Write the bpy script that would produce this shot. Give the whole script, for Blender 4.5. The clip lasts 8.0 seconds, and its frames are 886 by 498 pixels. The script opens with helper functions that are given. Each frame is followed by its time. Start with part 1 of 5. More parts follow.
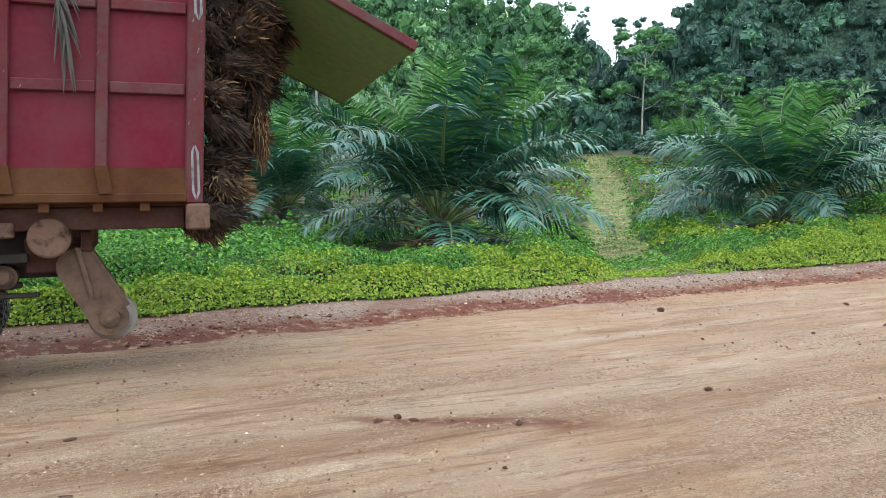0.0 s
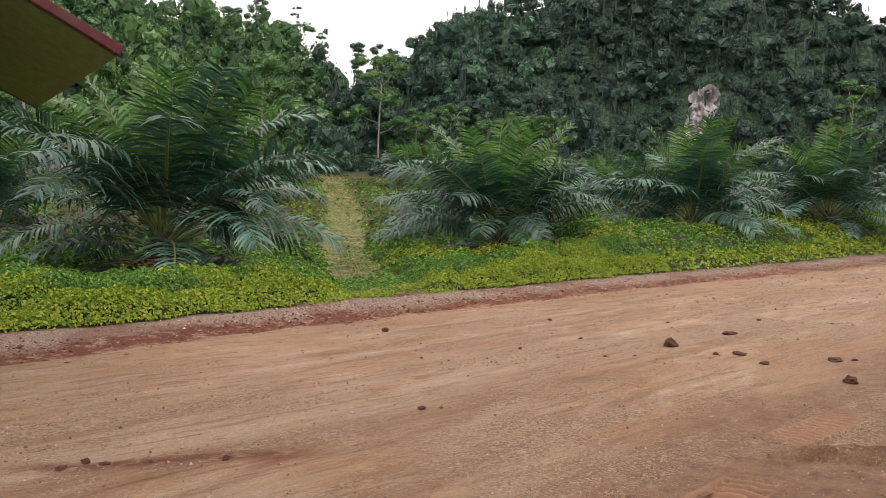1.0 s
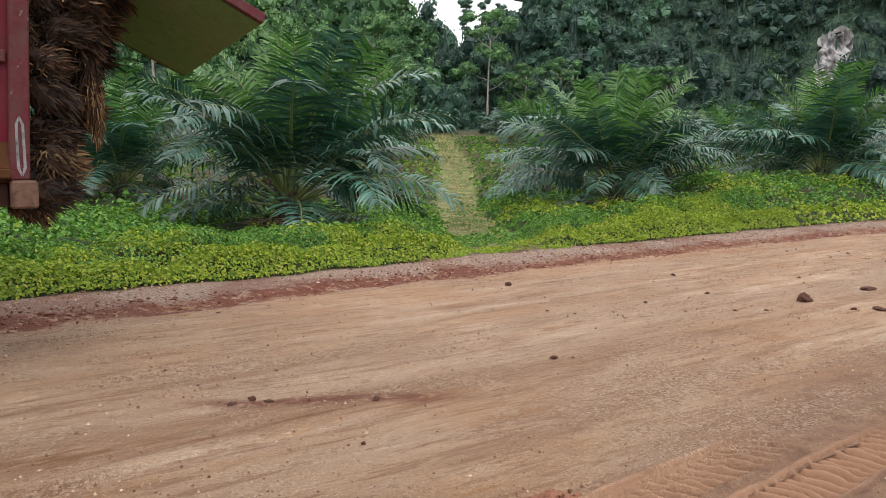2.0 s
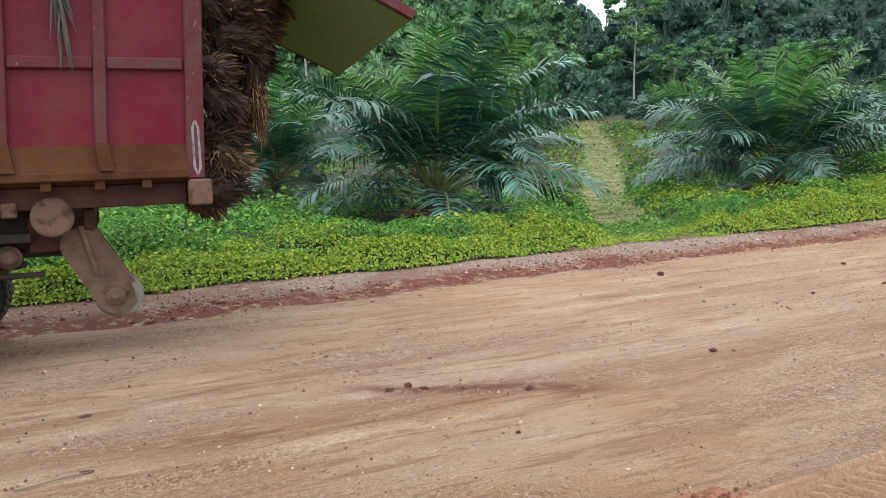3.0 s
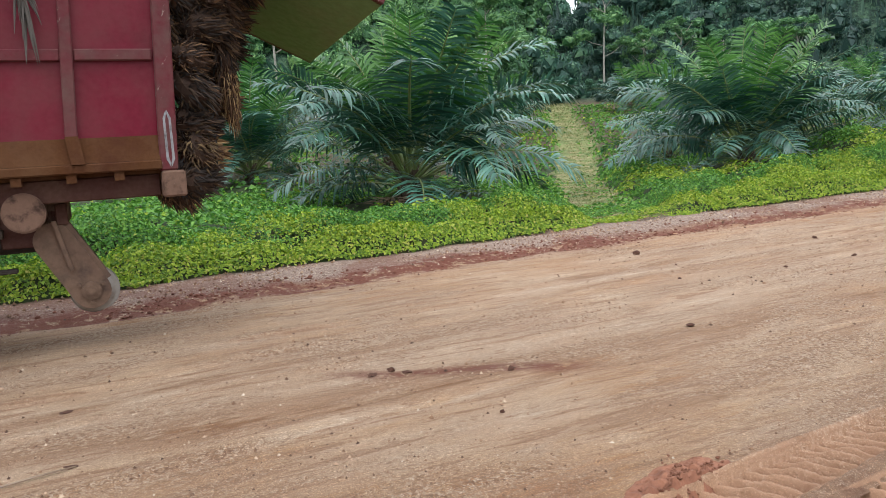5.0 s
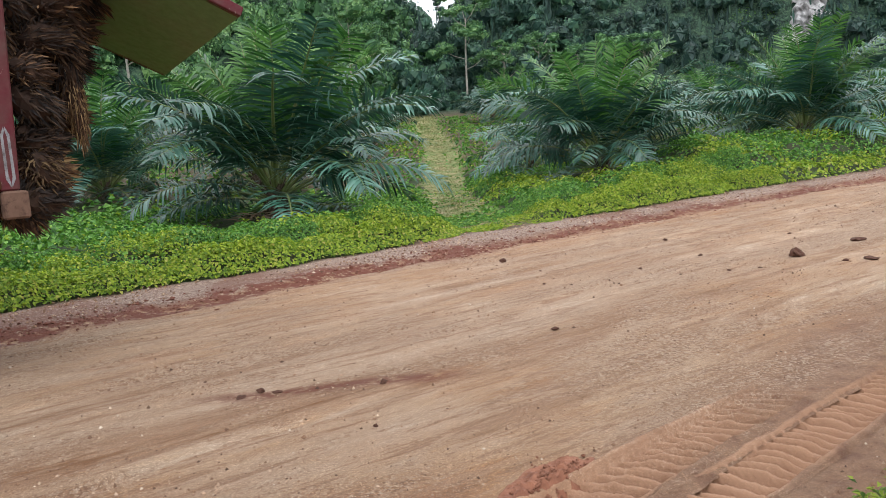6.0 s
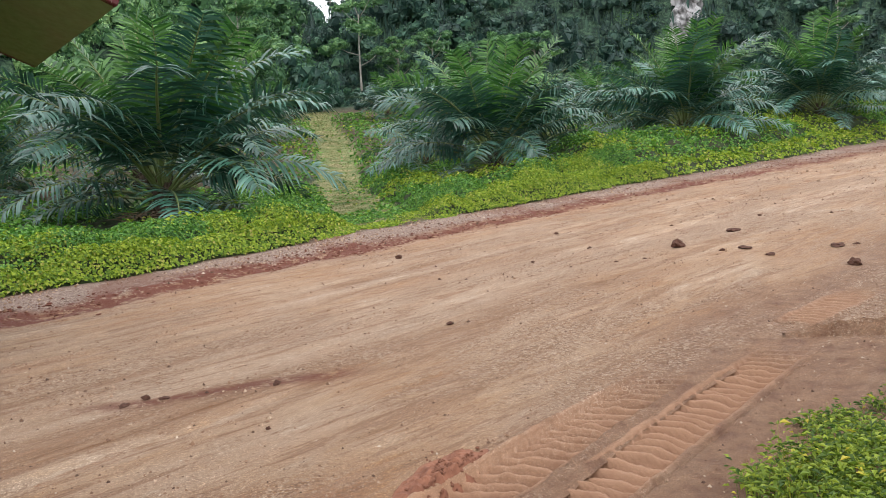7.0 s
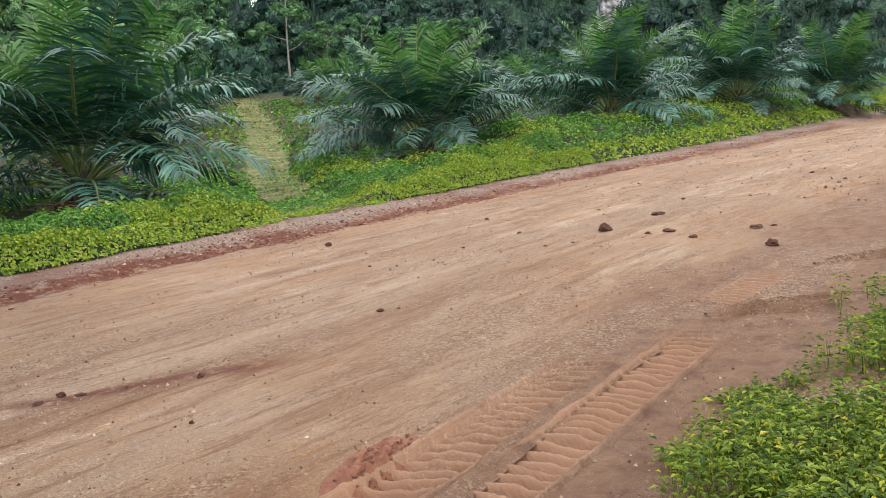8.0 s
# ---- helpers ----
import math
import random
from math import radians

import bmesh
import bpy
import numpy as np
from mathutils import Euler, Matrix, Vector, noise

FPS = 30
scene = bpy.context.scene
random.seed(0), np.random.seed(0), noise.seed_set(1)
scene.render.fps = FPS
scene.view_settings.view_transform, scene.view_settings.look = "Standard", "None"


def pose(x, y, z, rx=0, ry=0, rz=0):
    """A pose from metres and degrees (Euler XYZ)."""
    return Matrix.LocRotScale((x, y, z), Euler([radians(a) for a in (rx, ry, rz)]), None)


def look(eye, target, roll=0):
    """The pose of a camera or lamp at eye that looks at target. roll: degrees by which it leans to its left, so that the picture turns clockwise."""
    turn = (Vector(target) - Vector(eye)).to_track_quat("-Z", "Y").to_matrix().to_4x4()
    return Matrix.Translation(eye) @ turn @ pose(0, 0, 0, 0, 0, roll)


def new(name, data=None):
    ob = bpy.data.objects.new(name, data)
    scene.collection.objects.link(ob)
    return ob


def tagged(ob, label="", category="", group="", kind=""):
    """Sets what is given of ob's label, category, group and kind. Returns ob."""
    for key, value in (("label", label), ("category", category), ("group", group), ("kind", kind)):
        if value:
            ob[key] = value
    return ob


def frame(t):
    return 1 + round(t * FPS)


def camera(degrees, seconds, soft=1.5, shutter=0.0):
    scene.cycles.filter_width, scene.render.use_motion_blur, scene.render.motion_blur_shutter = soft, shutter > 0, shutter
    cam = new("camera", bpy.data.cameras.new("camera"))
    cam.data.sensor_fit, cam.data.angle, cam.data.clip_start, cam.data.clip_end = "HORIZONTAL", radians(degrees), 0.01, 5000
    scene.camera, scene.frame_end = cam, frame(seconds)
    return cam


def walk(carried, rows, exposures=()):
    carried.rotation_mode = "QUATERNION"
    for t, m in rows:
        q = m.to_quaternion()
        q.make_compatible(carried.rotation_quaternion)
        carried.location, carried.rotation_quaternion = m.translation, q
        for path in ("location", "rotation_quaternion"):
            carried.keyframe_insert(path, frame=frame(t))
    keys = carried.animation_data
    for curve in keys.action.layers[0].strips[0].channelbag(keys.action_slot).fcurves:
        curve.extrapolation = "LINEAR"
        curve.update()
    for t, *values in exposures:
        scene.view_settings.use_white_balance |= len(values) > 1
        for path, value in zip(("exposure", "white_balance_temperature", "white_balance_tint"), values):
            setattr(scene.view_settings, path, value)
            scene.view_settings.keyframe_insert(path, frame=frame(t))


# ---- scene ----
# seconds, place in metres, yaw, pitch and roll in degrees
cam = camera(59.31, 8.0, soft=0.8)
PATH = [
    (0.0, 0.000, 0.000, 1.600, 0.00, -3.44, 0.80),
    (0.5, 0.145, 0.082, 1.620, -13.78, -2.51, 0.38),
    (1.0, 0.214, 0.121, 1.616, -18.97, -2.10, -0.27),
    (1.5, 0.080, 0.053, 1.609, -18.67, -3.72, -0.06),
    (2.0, -0.038, -0.014, 1.594, -11.05, -5.17, 0.67),
    (3.3, -0.097, -0.028, 1.599, 0.87, -5.64, 2.41),
    (3.5, -0.097, -0.041, 1.593, 1.82, -5.64, 2.48),
    (4.0, -0.107, -0.044, 1.580, 3.37, -6.28, 2.83),
    (4.2, -0.119, -0.053, 1.574, 3.54, -6.62, 3.04),
    (5.3, -0.121, -0.034, 1.572, -6.79, -6.66, 4.21),
    (5.5, -0.109, -0.038, 1.577, -9.50, -6.47, 4.54),
    (6.0, -0.094, -0.043, 1.581, -12.20, -6.52, 4.70),
    (6.5, -0.085, -0.033, 1.573, -16.15, -7.04, 4.71),
    (7.0, -0.056, -0.027, 1.569, -19.82, -7.38, 4.85),
    (7.5, -0.067, -0.029, 1.566, -20.00, -7.72, 4.39),
    (8.0, -0.008, 0.013, 1.551, -24.84, -8.77, 4.94),
]
EXPOSURES = [(0.0, 0.5, 5950, 5), (0.5, 0.2, 6700, 13), (1.0, -0.12, 7400, 22), (1.5, -0.18, 7500, 23), (2.0, 0.1, 6850, 16), (3.5, 0.4, 6300, 10), (4.0, 0.4, 6300, 10), (5.5, 0.35, 6350, 11), (6.0, 0.25, 6450, 13), (7.0, 0.25, 6550, 14), (8.0, 0.27, 6550, 14)]
walk(cam, [(t, pose(x, y, z, 90 + pitch, roll, yaw)) for t, x, y, z, yaw, pitch, roll in PATH], EXPOSURES)

# ---- light: bright overcast sky, very soft sun high behind the camera ----
world = bpy.data.worlds.new("overcast_sky")
scene.world = world
world.use_nodes = True
wn, wl = world.node_tree.nodes, world.node_tree.links
sky = wn.new("ShaderNodeTexSky")
sky.sky_type = "NISHITA"
sky.sun_disc = False
sky.sun_elevation, sky.sun_rotation = radians(62), radians(200)
sky.dust_density, sky.ozone_density = 4.0, 1.0
grey = wn.new("ShaderNodeHueSaturation")
grey.inputs["Saturation"].default_value = 0.30
wl.new(sky.outputs[0], grey.inputs["Color"])
cloud = wn.new("ShaderNodeMix")
cloud.data_type = "RGBA"
cloud.inputs[0].default_value = 0.8
cloud.inputs[7].default_value = (11.0, 11.6, 12.2, 1)
wl.new(grey.outputs[0], cloud.inputs[6])
wl.new(cloud.outputs[2], wn["Background"].inputs["Color"])
wn["Background"].inputs["Strength"].default_value = 0.15
sun_data = bpy.data.lights.new("sun", "SUN")
sun_data.energy, sun_data.angle, sun_data.color = 0.9, radians(40), (1.0, 0.97, 0.92)
sun = new("sun", sun_data)
sun.matrix_world = look((0, 0, 60), (-12, 24, 0))

# ---- materials ----
def nodes_of(name):
    m = bpy.data.materials.new(name)
    m.use_nodes = True
    n, l = m.node_tree.nodes, m.node_tree.links
    return m, n, l, n["Principled BSDF"]


def tex(n, l, scale, detail=4.0, rough=0.55, coord="Object", stretch=None):
    tc = n.new("ShaderNodeTexCoord")
    t = n.new("ShaderNodeTexNoise")
    t.inputs["Scale"].default_value, t.inputs["Detail"].default_value, t.inputs["Roughness"].default_value = scale, detail, rough
    if stretch:
        mp = n.new("ShaderNodeMapping")
        mp.vector_type = "TEXTURE"
        mp.inputs["Rotation"].default_value = stretch[1]
        mp.inputs["Scale"].default_value = stretch[0]
        l.new(tc.outputs[coord], mp.inputs["Vector"])
        l.new(mp.outputs[0], t.inputs["Vector"])
    else:
        l.new(tc.outputs[coord], t.inputs["Vector"])
    return t.outputs["Fac"]


def ramp(n, l, fac, stops):
    r = n.new("ShaderNodeValToRGB")
    el = r.color_ramp.elements
    while len(el) < len(stops):
        el.new(0.5)
    for e, (p, c) in zip(el, stops):
        e.position = p
        e.color = (*c, 1) if len(c) == 3 else c
    l.new(fac, r.inputs["Fac"])
    return r.outputs["Color"]


def grey_ramp(n, l, fac, a, b, lo=0.0, hi=1.0):
    return ramp(n, l, fac, [(a, (lo,) * 3), (b, (hi,) * 3)])


def mix(n, l, fac, a, b, mode="MIX"):
    m = n.new("ShaderNodeMix")
    m.data_type, m.blend_type = "RGBA", mode
    for sock, val in ((m.inputs[0], fac), (m.inputs[6], a), (m.inputs[7], b)):
        if hasattr(val, "links"):
            l.new(val, sock)
        elif isinstance(val, (int, float)):
            sock.default_value = val
        else:
            sock.default_value = (*val, 1)
    return m.outputs[2]


def calc(n, l, op, a, b):
    m = n.new("ShaderNodeMath")
    m.operation = op
    m.use_clamp = True
    for sock, val in zip(m.inputs, (a, b)):
        if hasattr(val, "links"):
            l.new(val, sock)
        else:
            sock.default_value = val
    return m.outputs[0]


def bump(n, l, bsdf, height, strength=0.5, distance=0.01):
    b = n.new("ShaderNodeBump")
    b.inputs["Strength"].default_value, b.inputs["Distance"].default_value = strength, distance
    l.new(height, b.inputs["Height"])
    l.new(b.outputs[0], bsdf.inputs["Normal"])


def worn(name, base, stain, rough=0.6, metal=0.0, grain=30.0, patch=2.5, amount=(0.45, 0.7), relief=0.3, dust=None, gloss=0.4, chips=None):
    """A surface with a base colour, patches of a second colour, fine grain and, if given, dust on what faces up."""
    m, n, l, bs = nodes_of(name)
    big = tex(n, l, patch, 6, 0.65)
    fine = tex(n, l, grain, 5, 0.6)
    c = mix(n, l, grey_ramp(n, l, big, *amount), base, stain)
    c = mix(n, l, grey_ramp(n, l, fine, 0.35, 0.75, 0.0, 0.35), c, tuple(x * 0.55 for x in base))
    if dust:
        c = mix(n, l, grey_ramp(n, l, tex(n, l, patch * 0.6, 8, 0.7), 0.42, 0.72, 0.0, 0.75), c, dust)
    if chips:
        c = mix(n, l, grey_ramp(n, l, tex(n, l, 16, 3, 0.6, stretch=((0.5, 1.0, 2.2), (0.3, 0.5, 0))), 0.68, 0.72, 0.0, 0.8), c, chips)
    l.new(c, bs.inputs["Base Color"])
    l.new(grey_ramp(n, l, fine, 0.2, 0.8, rough - 0.12, min(1, rough + 0.15)), bs.inputs["Roughness"])
    bs.inputs["Metallic"].default_value = metal
    bs.inputs["Specular IOR Level"].default_value = gloss
    bump(n, l, bs, fine, relief, 0.004)
    return m


def attr(n, name):
    a = n.new("ShaderNodeAttribute")
    a.attribute_name = name
    return a.outputs["Fac"]


def leafy(name, stops, rough=0.5, through_light=0.25, by_object=0.0, gloss=0.5, tone=0.0):
    """Leaves: colours vary from leaf to leaf, from plant to plant and in patches."""
    m, n, l, bs = nodes_of(name)
    geo = n.new("ShaderNodeNewGeometry")
    c = ramp(n, l, geo.outputs["Random Per Island"], stops)
    if tone:
        # every plant has a green of its own
        own = attr(n, "tone")
        hs = n.new("ShaderNodeHueSaturation")
        for low, high, socket in ((1 - tone, 1 + tone, "Value"), (0.525, 0.47, "Hue")):
            r = n.new("ShaderNodeMapRange")
            r.inputs["To Min"].default_value, r.inputs["To Max"].default_value = low, high
            l.new(own, r.inputs["Value"])
            l.new(r.outputs[0], hs.inputs[socket])
        l.new(c, hs.inputs["Color"])
        c = hs.outputs[0]
    if by_object:
        oi = n.new("ShaderNodeObjectInfo")
        hs = n.new("ShaderNodeHueSaturation")
        r = n.new("ShaderNodeMapRange")
        r.inputs["To Min"].default_value, r.inputs["To Max"].default_value = 1 - by_object, 1 + by_object
        l.new(oi.outputs["Random"], r.inputs["Value"])
        l.new(r.outputs[0], hs.inputs["Value"])
        l.new(c, hs.inputs["Color"])
        c = hs.outputs[0]
    l.new(c, bs.inputs["Base Color"])
    bs.inputs["Roughness"].default_value = rough
    bs.inputs["Specular IOR Level"].default_value = gloss
    tr = n.new("ShaderNodeBsdfTranslucent")
    l.new(c, tr.inputs["Color"])
    ms = n.new("ShaderNodeMixShader")
    ms.inputs[0].default_value = through_light
    l.new(bs.outputs[0], ms.inputs[1])
    l.new(tr.outputs[0], ms.inputs[2])
    last = ms.outputs[0]
    l.new(last, n["Material Output"].inputs["Surface"])
    return m


def ground_material():
    """Compacted laterite road, gravel shoulder, litter under the palms, grassy track, hill mottled like leaves and dark
    gaps.
    """
    m, n, l, bs = nodes_of("laterite_ground")
    along = ((3.2, 1.0, 1.0), (0, 0, radians(27)))
    streak = tex(n, l, 1.3, 9, 0.68, stretch=along)
    streak2 = tex(n, l, 4.5, 8, 0.72, stretch=along)
    patchy = tex(n, l, 0.6, 7, 0.66)
    fine = tex(n, l, 42, 7, 0.75)
    grit = tex(n, l, 130, 4, 0.75)
    c = ramp(n, l, streak, [(0.36, (0.44, 0.205, 0.092)), (0.45, (0.60, 0.335, 0.165)), (0.53, (0.74, 0.485, 0.285)), (0.62, (0.86, 0.67, 0.49))])
    c = mix(n, l, grey_ramp(n, l, streak2, 0.55, 0.63, 0.0, 0.7), c, (0.36, 0.165, 0.075))
    c = mix(n, l, grey_ramp(n, l, patchy, 0.48, 0.60, 0.0, 0.6), c, (0.80, 0.60, 0.41))
    c = mix(n, l, grey_ramp(n, l, tex(n, l, 0.45, 5, 0.6, stretch=((2.2, 1.0, 1.0), (0, 0, radians(24)))), 0.50, 0.58, 0.0, 0.55), c, (0.50, 0.255, 0.115))
    c = mix(n, l, calc(n, l, "MULTIPLY", attr(n, "pale"), grey_ramp(n, l, streak2, 0.35, 0.6, 0.2, 1.0)), c, (0.87, 0.70, 0.53))
    c = mix(n, l, calc(n, l, "MULTIPLY", attr(n, "yellow"), grey_ramp(n, l, streak2, 0.32, 0.52)), c, (0.29, 0.135, 0.055))
    # dark lines of damp soil, with the shade of small ruts painted in
    line = tex(n, l, 5.5, 6, 0.7, stretch=((7.0, 1.0, 1.0), (0, 0, radians(25))))
    c = mix(n, l, grey_ramp(n, l, line, 0.555, 0.585, 0.0, 0.8), c, (0.27, 0.115, 0.052))
    c = mix(n, l, grey_ramp(n, l, line, 0.45, 0.40, 0.0, 0.45), c, (0.62, 0.41, 0.265))
    scrape = tex(n, l, 11, 5, 0.7, stretch=((13.0, 1.0, 1.0), (0, 0, radians(21))))
    c = mix(n, l, grey_ramp(n, l, scrape, 0.575, 0.60, 0.0, 0.5), c, (0.27, 0.12, 0.055))
    # fine dark specks paint the small shadows of pebbles
    c = mix(n, l, grey_ramp(n, l, fine, 0.54, 0.62, 0.0, 0.55), c, (0.22, 0.105, 0.055))
    c = mix(n, l, calc(n, l, "MULTIPLY", attr(n, "moist"), grey_ramp(n, l, tex(n, l, 2.2, 6, 0.7), 0.35, 0.55, 0.6, 0.95)), c, ramp(n, l, tex(n, l, 5, 9, 0.78), [(0.38, (0.17, 0.075, 0.048)), (0.58, (0.42, 0.245, 0.15))]))
    vor = n.new("ShaderNodeTexVoronoi")
    vor.inputs["Scale"].default_value = 58
    co = n.new("ShaderNodeTexCoord")
    l.new(co.outputs["Object"], vor.inputs["Vector"])
    stone = grey_ramp(n, l, vor.outputs["Distance"], 0.36, 0.24)
    stony = calc(n, l, "MULTIPLY", stone, grey_ramp(n, l, tex(n, l, 0.9, 7, 0.75, stretch=along), 0.47, 0.58, 0.0, 0.85))
    tone = ramp(n, l, vor.outputs["Color"], [(0.15, (0.16, 0.08, 0.045)), (0.40, (0.42, 0.24, 0.135)), (0.75, (0.78, 0.60, 0.44))])
    c = mix(n, l, stony, c, tone)
    c = mix(n, l, grey_ramp(n, l, grit, 0.58, 0.66, 0.0, 0.5), c, (0.80, 0.62, 0.46))
    c = mix(n, l, grey_ramp(n, l, grit, 0.44, 0.37, 0.0, 0.6), c, (0.15, 0.08, 0.045))
    gravel = ramp(n, l, tex(n, l, 40, 6, 0.75), [(0.38, (0.09, 0.05, 0.034)), (0.5, (0.27, 0.175, 0.13)), (0.62, (0.52, 0.42, 0.35))])
    c = mix(n, l, attr(n, "shoulder"), c, gravel)
    c = mix(n, l, calc(n, l, "MULTIPLY", attr(n, "red"), grey_ramp(n, l, tex(n, l, 6, 8, 0.75), 0.40, 0.48)), c, (0.16, 0.048, 0.027))
    litter = ramp(n, l, tex(n, l, 9, 8, 0.75), [(0.3, (0.045, 0.03, 0.02)), (0.52, (0.10, 0.065, 0.038)), (0.62, (0.06, 0.10, 0.022))])
    c = mix(n, l, attr(n, "bank"), c, litter)
    turf = ramp(n, l, tex(n, l, 1.1, 9, 0.72), [(0.38, (0.10, 0.16, 0.035)), (0.49, (0.18, 0.20, 0.065)), (0.62, (0.34, 0.27, 0.14))])
    c = mix(n, l, attr(n, "turf"), c, turf)
    # hill is coloured like foliage; near-black stops paint the shade between crowns
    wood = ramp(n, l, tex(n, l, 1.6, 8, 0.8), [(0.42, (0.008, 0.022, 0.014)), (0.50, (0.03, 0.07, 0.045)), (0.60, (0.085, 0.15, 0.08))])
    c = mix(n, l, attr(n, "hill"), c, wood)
    damp = attr(n, "damp")
    c = mix(n, l, calc(n, l, "MULTIPLY", damp, 0.7), c, (0.30, 0.165, 0.098))
    l.new(c, bs.inputs["Base Color"])
    l.new(grey_ramp(n, l, streak2, 0.3, 0.7, 0.62, 0.92), bs.inputs["Roughness"])
    bs.inputs["Specular IOR Level"].default_value = 0.3
    h = mix(n, l, 0.35, fine, grit)
    h = mix(n, l, 0.35, h, streak2)
    h = mix(n, l, 0.3, h, stony)
    bump(n, l, bs, h, 1.0, 0.085)
    press = n.new("ShaderNodeMapRange")
    press.inputs["To Min"].default_value, press.inputs["To Max"].default_value = 1.0, 0.4
    l.new(damp, press.inputs["Value"])
    l.new(press.outputs[0], bs.inputs["Normal"].links[0].from_node.inputs["Strength"])
    return m


MAT_GROUND = ground_material()
MAT_FROND = leafy("palm_leaflet", [(0.0, (0.012, 0.056, 0.034)), (0.5, (0.036, 0.120, 0.082)), (1.0, (0.090, 0.205, 0.155))], 0.36, 0.12, 0.3, 0.55)
MAT_FROND_YOUNG = leafy("young_palm_leaflet", [(0.0, (0.018, 0.075, 0.014)), (0.5, (0.055, 0.165, 0.032)), (1.0, (0.12, 0.27, 0.06))], 0.4, 0.3, 0.15, 0.45)
MAT_RACHIS = worn("palm_rachis", (0.16, 0.22, 0.07), (0.22, 0.2, 0.1), 0.5)
MAT_STEM = worn("palm_stem_bases", (0.09, 0.065, 0.045), (0.03, 0.022, 0.016), 0.9, grain=40, relief=0.8)
MAT_DRY = worn("dry_frond", (0.20, 0.14, 0.085), (0.10, 0.065, 0.04), 0.85)
MAT_COVER = leafy("cover_crop_leaf", [(0.0, (0.075, 0.16, 0.012)), (0.45, (0.21, 0.33, 0.022)), (0.88, (0.38, 0.48, 0.04)), (1.0, (0.45, 0.42, 0.11))], 0.6, 0.35)
MAT_COVER_LUSH = leafy("lush_cover_leaf", [(0.0, (0.030, 0.11, 0.016)), (0.5, (0.080, 0.235, 0.028)), (1.0, (0.19, 0.38, 0.055))], 0.5, 0.3)
# dark colour stands in for the shade under the cover leaves
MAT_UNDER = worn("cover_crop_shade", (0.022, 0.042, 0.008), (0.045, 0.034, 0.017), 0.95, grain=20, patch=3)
MAT_WEED = leafy("weed_leaf", [(0.0, (0.035, 0.085, 0.010)), (0.5, (0.15, 0.23, 0.022)), (0.97, (0.36, 0.44, 0.05)), (1.0, (0.62, 0.50, 0.05))], 0.45, 0.4)
# far leaf colours hold extra blue for distance haze, most on the cliff
MAT_FOREST = leafy("forest_leaf", [(0.0, (0.048, 0.138, 0.058)), (0.5, (0.098, 0.235, 0.092)), (1.0, (0.19, 0.36, 0.125))], 0.55, 0.25, tone=0.42)
MAT_FOREST_DARK = leafy("hazy_cliff_foliage", [(0.0, (0.024, 0.074, 0.055)), (0.5, (0.054, 0.135, 0.098)), (1.0, (0.112, 0.220, 0.130))], 0.55, 0.2, tone=0.5)
MAT_TURF = leafy("grass_blade", [(0.0, (0.11, 0.16, 0.033)), (0.6, (0.17, 0.19, 0.055)), (1.0, (0.25, 0.22, 0.105))], 0.7, 0.3)
MAT_BARK = worn("pale_bark", (0.38, 0.36, 0.31), (0.18, 0.16, 0.13), 0.85, grain=15)
MAT_LIMESTONE = worn("limestone", (0.46, 0.455, 0.45), (0.10, 0.09, 0.085), 0.9, grain=2.5, patch=0.35, amount=(0.46, 0.64), relief=1.0)
MAT_CLOD = worn("red_clay_clod", (0.105, 0.046, 0.028), (0.065, 0.03, 0.02), 0.95, grain=50, patch=8, relief=1.0)
MAT_EARTH = worn("crumbled_earth", (0.25, 0.105, 0.060), (0.15, 0.060, 0.036), 0.95, grain=50, patch=8, relief=1.0)
MAT_EDGE = worn("torn_red_earth", (0.17, 0.058, 0.034), (0.10, 0.036, 0.022), 0.95, grain=50, patch=8, relief=1.0)
MAT_STONE = leafy("road_pebble", [(0.0, (0.08, 0.04, 0.025)), (0.5, (0.28, 0.155, 0.09)), (0.9, (0.50, 0.36, 0.25)), (1.0, (0.60, 0.49, 0.38))], 0.85, 0.0)
MAT_FIBRE = leafy("bunch_fibre", [(0.0, (0.012, 0.007, 0.005)), (0.55, (0.042, 0.021, 0.012)), (0.85, (0.11, 0.058, 0.028)), (1.0, (0.24, 0.145, 0.07))], 0.8, 0.1, 0.6)
MAT_RED = worn("faded_red_paint", (0.125, 0.004, 0.017), (0.088, 0.010, 0.016), 0.6, grain=18, patch=1.3, relief=0.15, dust=(0.115, 0.034, 0.034), gloss=0.2)
MAT_RIB = worn("dusty_red_steel", (0.105, 0.011, 0.019), (0.085, 0.036, 0.034), 0.65, grain=20, patch=3, relief=0.4, dust=(0.10, 0.062, 0.052), gloss=0.2, chips=(0.22, 0.17, 0.15))
MAT_MUD = worn("mud_coated_steel", (0.072, 0.028, 0.010), (0.050, 0.016, 0.008), 0.9, grain=45, patch=2.5, relief=0.8, dust=(0.105, 0.055, 0.028), gloss=0.15)
MAT_TANK = worn("caked_rust", (0.145, 0.085, 0.060), (0.040, 0.022, 0.016), 0.9, grain=25, patch=7, relief=0.7, amount=(0.5, 0.66), gloss=0.2)
MAT_BEAM = worn("rusty_underframe", (0.048, 0.014, 0.009), (0.07, 0.034, 0.021), 0.85, grain=25, patch=3, relief=0.5)
MAT_IRON = worn("muddy_iron", (0.105, 0.060, 0.040), (0.05, 0.030, 0.021), 0.8, grain=20, patch=5, relief=0.6, dust=(0.17, 0.105, 0.066))
MAT_DARK = worn("grimy_chassis", (0.025, 0.018, 0.014), (0.065, 0.042, 0.03), 0.8, grain=20, patch=5)
MAT_TYRE = worn("tyre_rubber", (0.040, 0.040, 0.041), (0.085, 0.078, 0.070), 0.85, grain=40, patch=4, relief=0.5, dust=(0.115, 0.098, 0.082))
